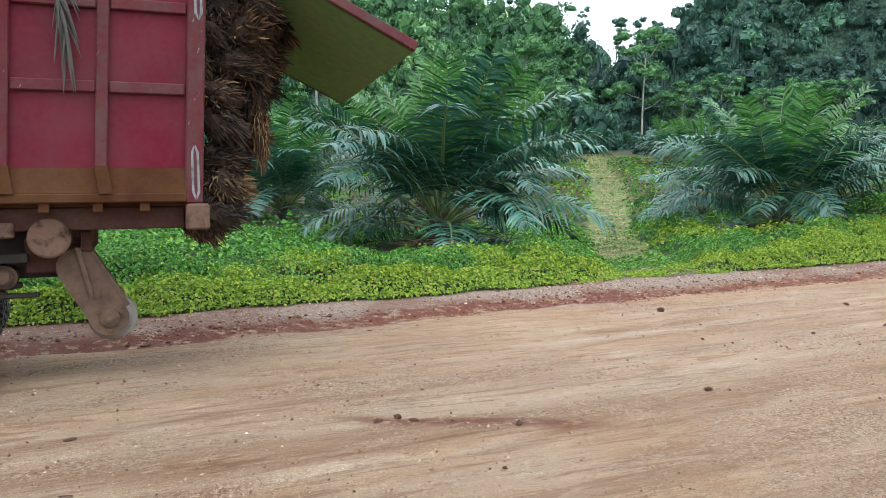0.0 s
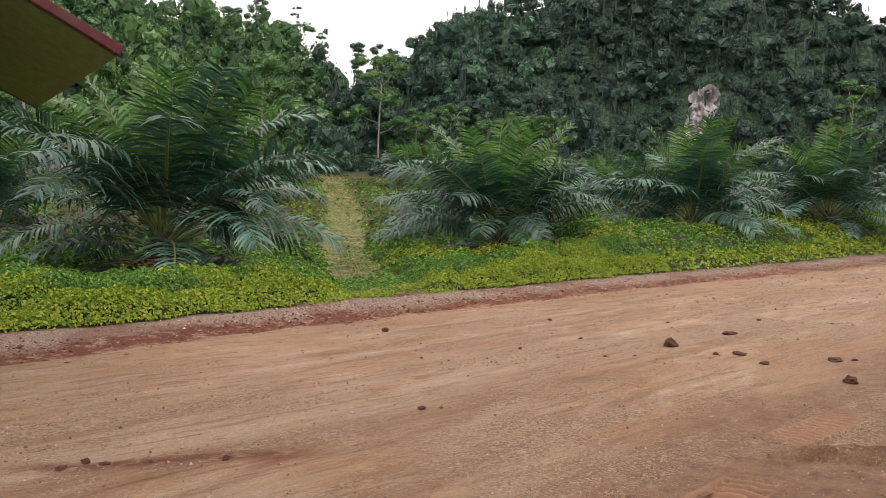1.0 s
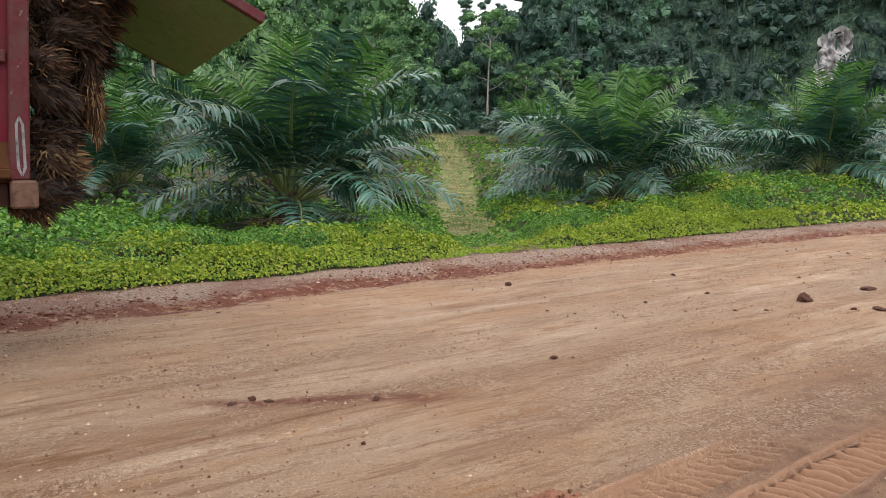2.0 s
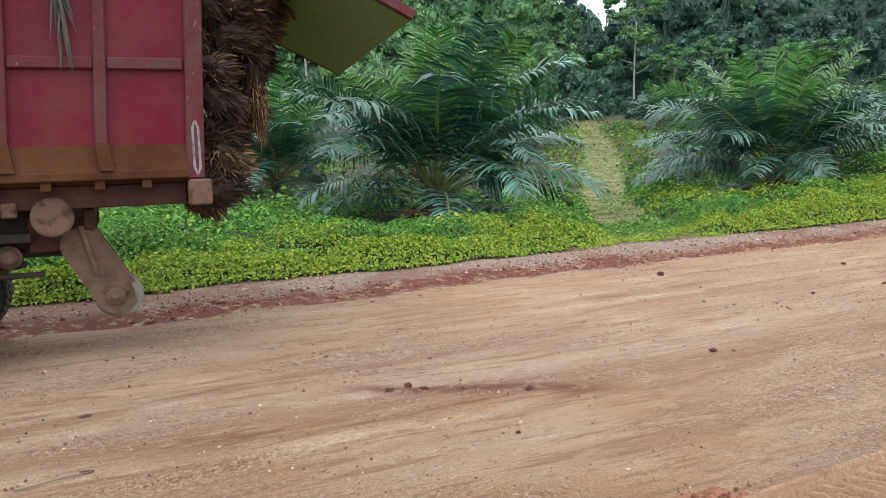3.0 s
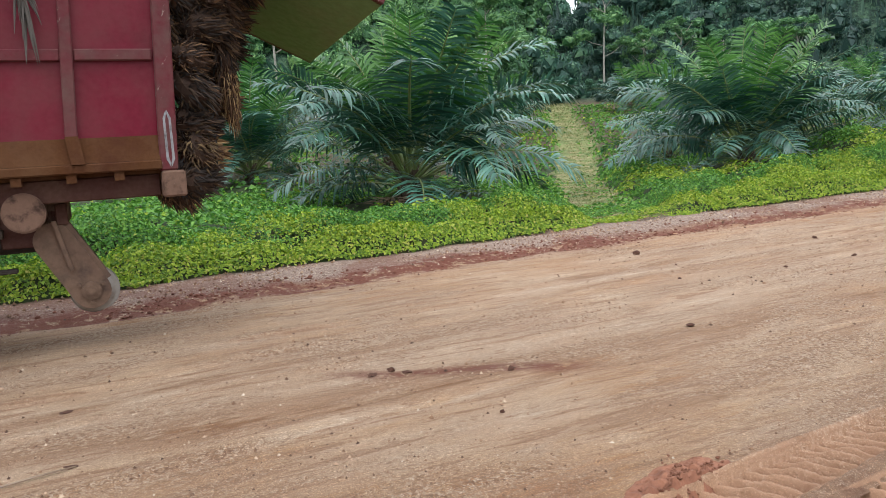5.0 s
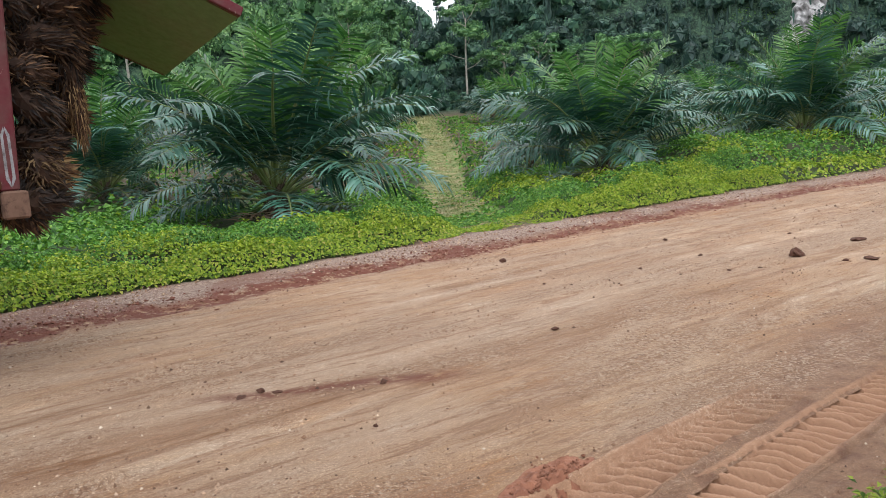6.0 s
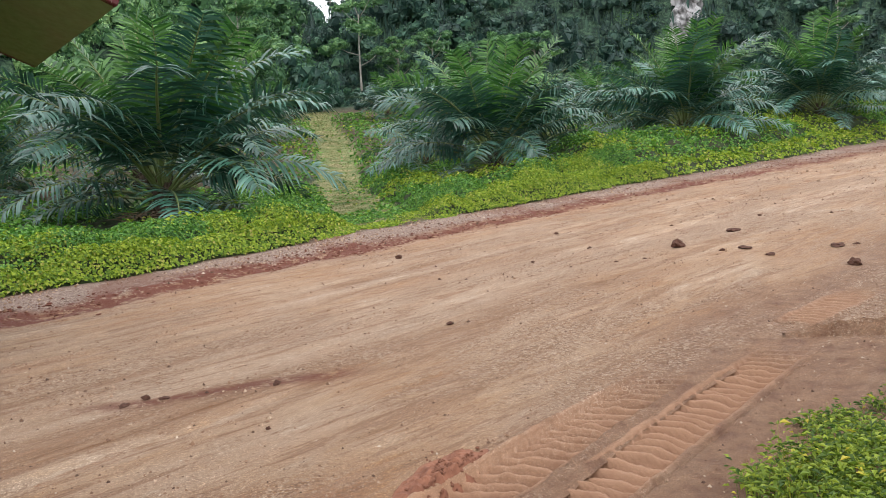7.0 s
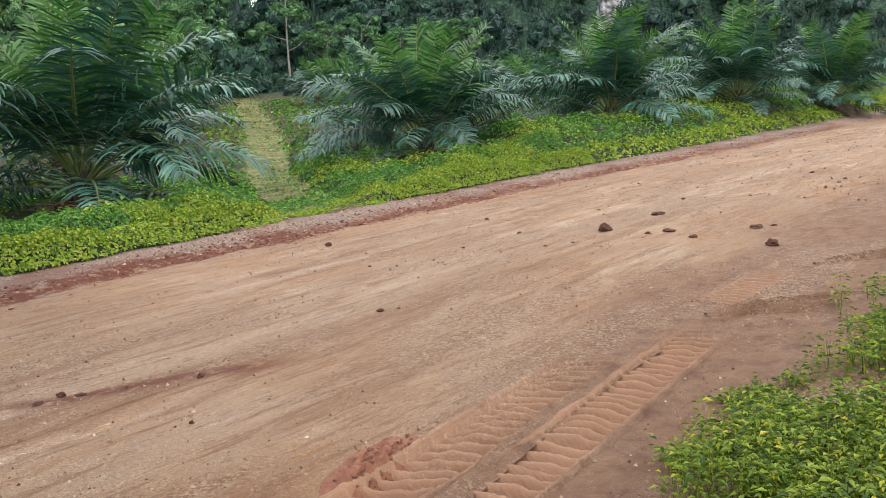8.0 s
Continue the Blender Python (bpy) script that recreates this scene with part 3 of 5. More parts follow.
def stem_mesh(seed):
    """A short stout stem covered in cut leaf bases."""
    rng = np.random.default_rng(seed)
    bm = bmesh.new()
    bmesh.ops.create_cone(bm, cap_ends=True, segments=18, radius1=0.36, radius2=0.22, depth=1.3, matrix=Matrix.Translation((0, 0, 0.55)))
    for k in range(46):
        a, z = k * 2.399, -0.02 + 1.1 * k / 46
        m = Matrix.Translation((0, 0, z)) @ Matrix.Rotation(a, 4, "Z") @ Matrix.Translation((0.28 - 0.1 * z, 0, 0)) @ Matrix.Rotation(radians(28 + rng.uniform(-10, 10)), 4, "Y")
        bmesh.ops.create_cone(bm, cap_ends=True, segments=6, radius1=0.085, radius2=0.035, depth=rng.uniform(0.2, 0.36), matrix=m @ Matrix.Translation((0, 0, 0.12)))
    me = bpy.data.meshes.new("stem")
    bm.to_mesh(me)
    bm.free()
    me.materials.append(MAT_STEM)
    return me


STEM = stem_mesh(3)


def oil_palm(x, y, scale, seed, label, counts=(4, 7, 8, 8, 7, 6, 4, 2), kinds=None):
    kinds = kinds or FROND_KINDS
    rng = np.random.default_rng(seed)
    root = new("oil_palm")
    root.location = (x, y, float(height(x, y)) - 0.05)
    root.scale = (scale,) * 3
    root.rotation_euler = (0, 0, rng.uniform(0, 6.28))
    tagged(root, label, "palm tree", "oil palms of the plantation")
    ob = new("stem", STEM)
    ob.parent = root
    turn = 0.0
    for k, count in enumerate(counts):
        for j in range(count):
            turn += 2.3999 + rng.uniform(-0.25, 0.25)
            f = new("frond", kinds[k][rng.integers(len(kinds[k]))])
            f.parent = root
            f.location = (0.10 * math.cos(turn), 0.10 * math.sin(turn), 1.05 - 0.07 * k)
            f.rotation_euler = (rng.uniform(-0.4, 0.4), rng.uniform(-0.10, 0.12), turn)
            f.scale = (rng.uniform(0.86, 1.1),) * 3
    for j in range(3):
        f = new("dry_frond", DRY_FROND)
        f.parent = root
        f.location = (0, 0, 0.55)
        f.rotation_euler = (0, 0, rng.uniform(0, 6.28))
        f["label"] = "withered brown frond"
    return root


for x, y, s, seed in PALMS:
    oil_palm(x, y, s, seed, "young oil palm with glossy arching blue-green fronds and short stem")


def far_palms():
    rng = np.random.default_rng(11)
    placed = [(p[0], p[1]) for p in PALMS]
    for row in range(6):
        for col in range(-5, 9):
            s = col * 7.8 + (row % 2) * 3.9 + rng.uniform(-0.8, 0.8)
            x = 3.0 + s
            edge = 11.05 + 0.52 * min(x, 8) + 0.45 * max(x - 8, 0)
            y = edge + 17.0 + row * 6.6 + rng.uniform(-0.8, 0.8)
            if abs(x - float(track_x(y))) < 3.9 or min(math.hypot(x - a, y - b) for a, b in placed) < 5.6:
                continue
            if math.hypot(x, y) > float(hill_foot(math.degrees(math.atan2(x, y)))) - 3 or x > 52 or math.degrees(math.atan2(x, y)) < -32:
                continue
            placed.append((x, y))
            oil_palm(x, y, rng.uniform(0.70, 0.84), 100 + row * 20 + col, "oil palm in the rows behind with arching green fronds", (2, 3, 4, 5, 5, 4, 3, 2), FAR_KINDS)


far_palms()


# ---- forest on the hills ----
def lump(rng):
    """A rough little mass of twigs and shaded leaves of unit size."""
    bm = bmesh.new()
    bmesh.ops.create_icosphere(bm, subdivisions=1, radius=1)
    shift = Vector(rng.uniform(-50, 50, 3))
    for v in bm.verts:
        v.co *= 0.80 + 0.6 * noise.noise(v.co * 1.9 + shift)
    v = np.array([list(q.co) for q in bm.verts])
    bm.faces.ensure_lookup_table()
    f = np.array([[q.index for q in p.verts] for p in bm.faces])
    bm.free()
    v2 = v[f].reshape(-1, 3) + rng.normal(size=(len(f) * 3, 3)) * 0.08
    return v2, np.arange(len(v2)).reshape(-1, 3)


def crown(rng, lobes, leaves, tall=1.0, leaf=0.085):
    """One tree crown of unit radius: separate leafy lobes, each a cap of sprays that face outwards."""
    vs, fs, c = [], [], 0
    per = leaves // lobes
    for k in range(lobes):
        a = k * 2.4 + rng.uniform(-0.5, 0.5)
        rr = rng.uniform(0.12, 0.68)
        centre = np.array([rr * math.cos(a), rr * math.sin(a), (rng.uniform(-0.5, 0.35) + 0.5 * (0.7 - rr)) * tall])
        rad = rng.uniform(0.26, 0.48)
        bv, bf = LUMPS[rng.integers(len(LUMPS))]
        vs.append(centre + bv * rad * np.array([0.92, 0.92, 0.66]))
        fs.append(bf + c)
        c += len(bv)
        nrm = units(rng, per, 0.5)
        pos = centre + nrm * rad * rng.uniform(0.72, 1.12, (per, 1)) * np.array([1, 1, 0.72])
        nn = nrm * 0.8 + units(rng, per) * 0.5
        nn /= np.linalg.norm(nn, axis=1, keepdims=True)
        dr = np.cross(nn, units(rng, per))
        dr /= np.linalg.norm(dr, axis=1, keepdims=True)
        ln = leaf * rng.uniform(0.6, 1.6, per)
        v, f = blades(rng, pos, dr, nn, ln, ln * 0.62, 0.25, 0.25)
        vs.append(v)
        fs.append(f + c)
        c += len(v)
    return np.concatenate(vs), np.concatenate(fs)


LUMPS = [lump(np.random.default_rng(300 + k)) for k in range(6)]


def build_forest():
    rng = np.random.default_rng(9)
    kinds = [crown(rng, 4 + k % 3, 255, 0.8 + 0.15 * (k % 3), 0.105) for k in range(14)]
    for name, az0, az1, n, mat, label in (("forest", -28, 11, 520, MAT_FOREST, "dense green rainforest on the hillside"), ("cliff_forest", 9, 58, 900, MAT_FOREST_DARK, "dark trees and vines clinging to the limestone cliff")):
        vs, fs, tones, c = [], [], [], 0
        made = 0
        while made < n:
            az = rng.uniform(az0, az1)
            foot = float(hill_foot(az))
            if rng.random() < 0.6:
                r = foot + 30 * (0.5 - math.sin(math.asin(1 - 2 * rng.random()) / 3))
            else:
                r = foot + rng.uniform(-7, 32)
            x, y = r * math.sin(radians(az)), r * math.cos(radians(az))
            if 35.4 < az < 38.8 and r < foot + 13:
                continue
            if abs(x - float(track_x(y))) < 3 and r < foot - 5:
                continue
            z = float(height(x, y))
            rad = min(3.6, max(0.9, rng.lognormal(0.62, 0.42)))
            if r < foot:
                rad = min(rad, 1.8)
            v, f = kinds[rng.integers(len(kinds))]
            a = rng.uniform(0, 6.28)
            rot = np.array([[math.cos(a), -math.sin(a), 0], [math.sin(a), math.cos(a), 0], [0, 0, 1]])
            tall = rng.uniform(0.85, 1.5)
            slim = 1.0
            if name == "cliff_forest" and rng.random() < 0.25 and r > foot + 4:
                slim, tall = 0.45, rng.uniform(1.8, 3.0)
                z -= rad * 1.2
            w = (v * np.array([slim, slim, tall])) @ rot.T * rad + np.array([x, y, z + rad * rng.uniform(0.3, 0.9)])
            vs.append(w)
            fs.append(f + c)
            # past bearing 27 the tone range is cut, so those crowns are darker
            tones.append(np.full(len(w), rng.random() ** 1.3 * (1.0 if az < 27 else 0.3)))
            c += len(w)
            made += 1
        # creepers that hang down the slope in strands
        k = 900 if name == "cliff_forest" else 60
        az = rng.uniform(az0 + 3, az1, k)
        r = hill_foot(az) + 30 * (0.5 - np.sin(np.arcsin(1 - 2 * rng.random(k)) / 3)) - 1.5
        x, y = r * np.sin(np.radians(az)), r * np.cos(np.radians(az))
        base = np.stack([x, y, height(x, y) + rng.uniform(1.5, 4.0, k)], 1)
        dr = np.stack([rng.normal(size=k) * 0.08, rng.normal(size=k) * 0.08, np.full(k, -1.0)], 1)
        nn = np.stack([-np.sin(np.radians(az)), -np.cos(np.radians(az)), np.full(k, 0.35)], 1)
        ln = rng.uniform(0.8, 3.0, k)
        v, f = blades(rng, base, dr, nn, ln, 0.12 + 0.25 * rng.random(k), 0.3, 0.0)
        vs.append(v)
        fs.append(f + c)
        tones.append(np.repeat(0.35 * rng.random(k), 4))
        me = mesh_of(name, np.concatenate(vs), np.concatenate(fs), [mat], False)
        own = me.attributes.new("tone", "FLOAT", "POINT")
        own.data.foreach_set("value", np.concatenate(tones).astype(np.float32))
        tagged(new(name, me), label, "forest", kind="stuff")


build_forest()


def track_grass():
    """Short dry grass on the track that climbs between the palms."""
    rng = np.random.default_rng(17)
    n = 20000
    y = 16 + 60 * rng.random(n) ** 1.8
    x = track_x(y) + rng.normal(size=n) * 0.75
    keep = beyond(x, y) > 1.6
    x, y = x[keep], y[keep]
    k = len(x)
    size = 0.035 + 0.0010 * (y - 16)
    base = np.stack([x, y, height(x, y) - 0.01], 1)
    dr = units(rng, k, 0.6)
    dr[:, 2] = np.abs(dr[:, 2])
    nr = np.cross(dr, units(rng, k))
    nr /= np.linalg.norm(nr, axis=1, keepdims=True)
    ln = size * rng.uniform(0.8, 2.2, k)
    v, f = blades(rng, base, dr, nr, ln, ln * 0.2, 0.1, 0.2)
    tagged(new("track_grass", mesh_of("track_grass", v, f, [MAT_TURF], False)), "short yellow-green grass on the plantation track", "grass", kind="stuff")


track_grass()


# ---- single trees that stand out of the forest ----
def tube(bm, points, radii, sides=7):
    rings = []
    for i, p in enumerate(points):
        p = Vector(p)
        a, b = Vector(points[max(i - 1, 0)]), Vector(points[min(i + 1, len(points) - 1)])
        q = (b - a).to_track_quat("Z", "Y")
        rings.append([bm.verts.new(p + q @ Vector((radii[i] * math.cos(6.2832 * k / sides), radii[i] * math.sin(6.2832 * k / sides), 0))) for k in range(sides)])
    for r0, r1 in zip(rings, rings[1:]):
        for k in range(sides):
            f = bm.faces.new((r0[k], r0[(k + 1) % sides], r1[(k + 1) % sides], r1[k]))
            f.smooth = True
    bm.faces.new(rings[0][::-1])
    bm.faces.new(rings[-1])


def part(name, bm, material, parent=None, label=""):
    """One mesh object under a thing or a part."""
    me = bpy.data.meshes.new(name)
    bm.normal_update()
    bm.to_mesh(me)
    bm.free()
    me.materials.append(material)
    ob = new(name, me)
    if parent:
        ob.parent = parent
    if label:
        ob["label"] = label
    return ob


def forest_tree(az, r, low, top, wide, seed, label, clumps=6, leaf_mat=None, ball=False):
    """A tall tree with a bare pale trunk; low and top are heights of the crown's underside and top above sea of soil."""
    rng = np.random.default_rng(seed)
    x, y = r * math.sin(radians(az)), r * math.cos(radians(az))
    z0 = float(height(x, y)) - 0.3
    root = new("forest_tree")
    root.location = (x, y, z0)
    tagged(root, label, "tree", "tall trees above the forest")
    low, top = low - z0, top - z0
    bm = bmesh.new()
    bend = rng.uniform(-0.5, 0.5)
    pts = [(bend * t * t, 0.2 * bend * t, (low + (top - low) * 0.6) * t) for t in np.linspace(0, 1, 7)]
    tube(bm, pts, [0.14 * (1 - 0.6 * t) for t in np.linspace(0, 1, 7)])
    hubs = []
    for k in range(clumps):
        a = k * 2.4 + rng.uniform(-0.4, 0.4)
        h = low + (top - low) * (0.1 + 0.8 * k / max(1, clumps - 1))
        reach = wide * (rng.uniform(0.35, 0.75) if not ball else rng.uniform(0.0, 0.3)) * (1.1 - 0.6 * k / clumps)
        hub = (bend + reach * math.cos(a), reach * math.sin(a), h)
        hubs.append(hub)
        start = min(0.95, max(0.35, (h - 1.2) / max(0.1, pts[-1][2])))
        sp = (bend * start * start, 0.2 * bend * start, pts[-1][2] * start)
        midp = ((sp[0] + hub[0]) / 2, (sp[1] + hub[1]) / 2, (sp[2] + hub[2]) / 2 - 0.15)
        tube(bm, [sp, midp, hub], [0.06, 0.04, 0.018], 5)
    part("trunk", bm, MAT_BARK, root)
    vs, fs, c = [], [], 0
    for hub in hubs:
        v, f = crown(rng, 4, 330, 0.7, 0.12)
        rad = wide * (0.60 if not ball else 0.62)
        vs.append(v * rad * np.array([1, 1, 0.75 if not ball else 0.9]) + np.array(hub))
        fs.append(f + c)
        c += len(v)
    me = mesh_of("crown", np.concatenate(vs), np.concatenate(fs), [leaf_mat or MAT_FOREST], False)
    own = me.attributes.new("tone", "FLOAT", "POINT")
    own.data.foreach_set("value", np.full(c, 0.35 + 0.5 * rng.random(), np.float32))
    ob = new("crown", me)
    ob.parent = root
    return root


PALE = "tall forest tree with slender pale trunk and open crown"
for k, (az, r, low, top, wide) in enumerate(((6.0, 77, 12.0, 17.6, 3.4), (14.3, 86, 11.4, 20.0, 4.0), (19.5, 88, 11.2, 14.8, 2.6), (24.3, 90, 10.6, 13.8, 2.6), (27.0, 92, 10.6, 14.0, 2.6), (22.3, 89, 10.0, 13.2, 2.4), (46.5, 97, 11.0, 17.5, 2.6), (17.0, 87, 10.5, 14.0, 2.6), (-9.0, 62, 11, 16, 3.0))):
    forest_tree(az, r, low, top, wide, 40 + k, PALE, 7)
for k, (az, r, low, top, wide) in enumerate(((5.7, 110, 28.0, 33.6, 2.6), (8.6, 112, 25.0, 31.9, 1.3), (10.1, 114, 23.0, 29.2, 1.7), (12.7, 115, 22.5, 27.4, 2.3), (13.9, 115, 22.5, 27.2, 2.0), (15.4, 116, 22.5, 26.6, 2.1), (7.4, 112, 24, 29.0, 2.8), (3.6, 110, 25, 30.2, 3.2), (17.4, 116, 24.5, 28.6, 2.2))):
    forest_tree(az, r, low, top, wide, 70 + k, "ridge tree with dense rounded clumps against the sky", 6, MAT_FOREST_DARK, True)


def limestone_face():
    """A bare pale patch on the cliff, a rough slab with depth."""
    rng = np.random.default_rng(4)
    bm = bmesh.new()
    bmesh.ops.create_grid(bm, x_segments=34, y_segments=60, size=0.5)
    foot = float(hill_foot(37.2))
    for v in bm.verts:
        u, w = v.co.x, v.co.y + 0.5
        width = 4.3 - 2.9 * w * w
        z = 10.4 + 8.6 * w
        out = 1.1 * noise.fractal(Vector((u * 3, w * 5, 3)), 1.0, 2.0, 5) + 0.5 * noise.noise(Vector((u * 9, w * 14, 1)))
        edge = max(abs(u) * 2, abs(w - 0.5) * 2) ** 6
        az = radians(37.1 + 0.4 * w)
        r = foot + 6.5 + 5 * w - out + 2 * edge
        lat = u * width * (1 + 0.3 * noise.noise(Vector((w * 7, 0, 5))))
        v.co = Vector((r * math.sin(az) + lat * math.cos(az), r * math.cos(az) - lat * math.sin(az), z + 0.5 * noise.noise(Vector((u * 6, w * 6, 9)))))
    ob = part("cliff_rock", bm, MAT_LIMESTONE)
    tagged(ob, "bare pale grey limestone face on the wooded cliff", "rock", kind="structure")
    ob.modifiers.new("depth", "SOLIDIFY").thickness = 1.5


limestone_face()


# ---- tipper truck ----
def box(bm, x0, x1, y0, y1, z0, z1, bevel=0.008, shear=0.0):
    m = Matrix.Translation(((x0 + x1) / 2, (y0 + y1) / 2, (z0 + z1) / 2)) @ Matrix.Diagonal((x1 - x0, y1 - y0, z1 - z0, 1))
    made = bmesh.ops.create_cube(bm, size=1, matrix=m)
    verts = made["verts"]
    if shear:
        for v in verts:
            v.co.x += shear * (v.co.z - 2.2)
    if bevel:
        edges = list({e for v in verts for e in v.link_edges})
        bmesh.ops.bevel(bm, geom=edges, offset=bevel, segments=1, affect="EDGES")


def drum(bm, x, z, y0, y1, radius, segments=28, bevel=0.01):
    """A cylinder lying across the truck."""
    m = Matrix.Translation((x, (y0 + y1) / 2, z)) @ Matrix.Rotation(radians(90), 4, "X")
    made = bmesh.ops.create_cone(bm, cap_ends=True, segments=segments, radius1=radius, radius2=radius, depth=abs(y1 - y0), matrix=m)
    if bevel:
        edges = [e for e in {e for v in made["verts"] for e in v.link_edges} if len(e.link_faces) == 2 and any(len(f.verts) > 4 for f in e.link_faces)]
        bmesh.ops.bevel(bm, geom=edges, offset=bevel, segments=2, affect="EDGES")


def lathe(bm, x, z, profile, segments=48):
    """Turns (y, radius) pairs round a wheel's axle at x, z."""
    rings = []
    for y, r in profile:
        rings.append([bm.verts.new((x + r * math.cos(6.2832 * k / segments), y, z + r * math.sin(6.2832 * k / segments))) for k in range(segments)])
    for a, b in zip(rings, rings[1:]):
        for k in range(segments):
            f = bm.faces.new((a[k], a[(k + 1) % segments], b[(k + 1) % segments], b[k]))
            f.smooth = True
    for ring in (rings[0], rings[-1]):
        bm.faces.new(ring)


def plate(bm, outline, y0, y1):
    """An outline of (x, z) pairs with thickness across the truck."""
    a = [bm.verts.new((x, y0, z)) for x, z in outline]
    b = [bm.verts.new((x, y1, z)) for x, z in outline]
    bm.faces.new(a)
    bm.faces.new(b[::-1])
    n = len(a)
    for k in range(n):
        bm.faces.new((a[k], b[k], b[(k + 1) % n], a[(k + 1) % n]))
    bmesh.ops.recalc_face_normals(bm, faces=bm.faces)


def capsule(c0, r0, c1, r1, n=12):
    """The outline round two discs."""
    dx, dz = c1[0] - c0[0], c1[1] - c0[1]
    a = math.atan2(dz, dx)
    out = []
    for k in range(n + 1):
        t = a + math.pi / 2 + math.pi * k / n
        out.append((c0[0] + r0 * math.cos(t), c0[1] + r0 * math.sin(t)))
    for k in range(n + 1):
        t = a - math.pi / 2 + math.pi * k / n
        out.append((c1[0] + r1 * math.cos(t), c1[1] + r1 * math.sin(t)))
    return out


def wheel(truck, x, y, outward):
    """One wheel: tyre with lugs, rim, hub and nuts. y: the outer face; outward: -1 towards -y."""
    z, w = 0.55, 0.25
    bm = bmesh.new()
    s = -outward
    lathe(bm, x, z, [(y + s * 0.02, 0.24), (y + s * 0.002, 0.28), (y - s * 0.006, 0.36), (y + s * 0.004, 0.44), (y + s * 0.03, 0.51), (y + s * 0.06, 0.53), (y + s * (w - 0.06), 0.53), (y + s * (w - 0.03), 0.51), (y + s * w, 0.42), (y + s * (w - 0.02), 0.24)])
    for k in range(44):
        for half in (0, 1):
            a = 6.2832 * (k + 0.5 * half) / 44
            m = Matrix.Translation((x, 0, z)) @ Matrix.Rotation(-a, 4, "Y") @ Matrix.Translation((0.532, y + s * (0.062 if half == 0 else w - 0.062), 0)) @ Matrix.Rotation(radians(16 if half else -16), 4, "X") @ Matrix.Diagonal((0.022, 0.105, 0.046, 1))
            bmesh.ops.create_cube(bm, size=1, matrix=m)
    tyre = part("tyre", bm, MAT_TYRE, truck)
    bm = bmesh.new()
    lathe(bm, x, z, [(y + s * 0.015, 0.255), (y + s * 0.006, 0.245), (y + s * 0.03, 0.23), (y + s * 0.10, 0.215), (y + s * 0.11, 0.14), (y + s * 0.05, 0.12), (y + s * 0.045, 0.02)], 36)
    for k in range(8):
        a = 6.2832 * k / 8
        drum(bm, x + 0.175 * math.cos(a), z + 0.175 * math.sin(a), y + s * 0.075, y + s * 0.11, 0.017, 6, 0)
    part("rim", bm, MAT_IRON, tyre, "mud-dulled steel wheel rim")
    return tyre


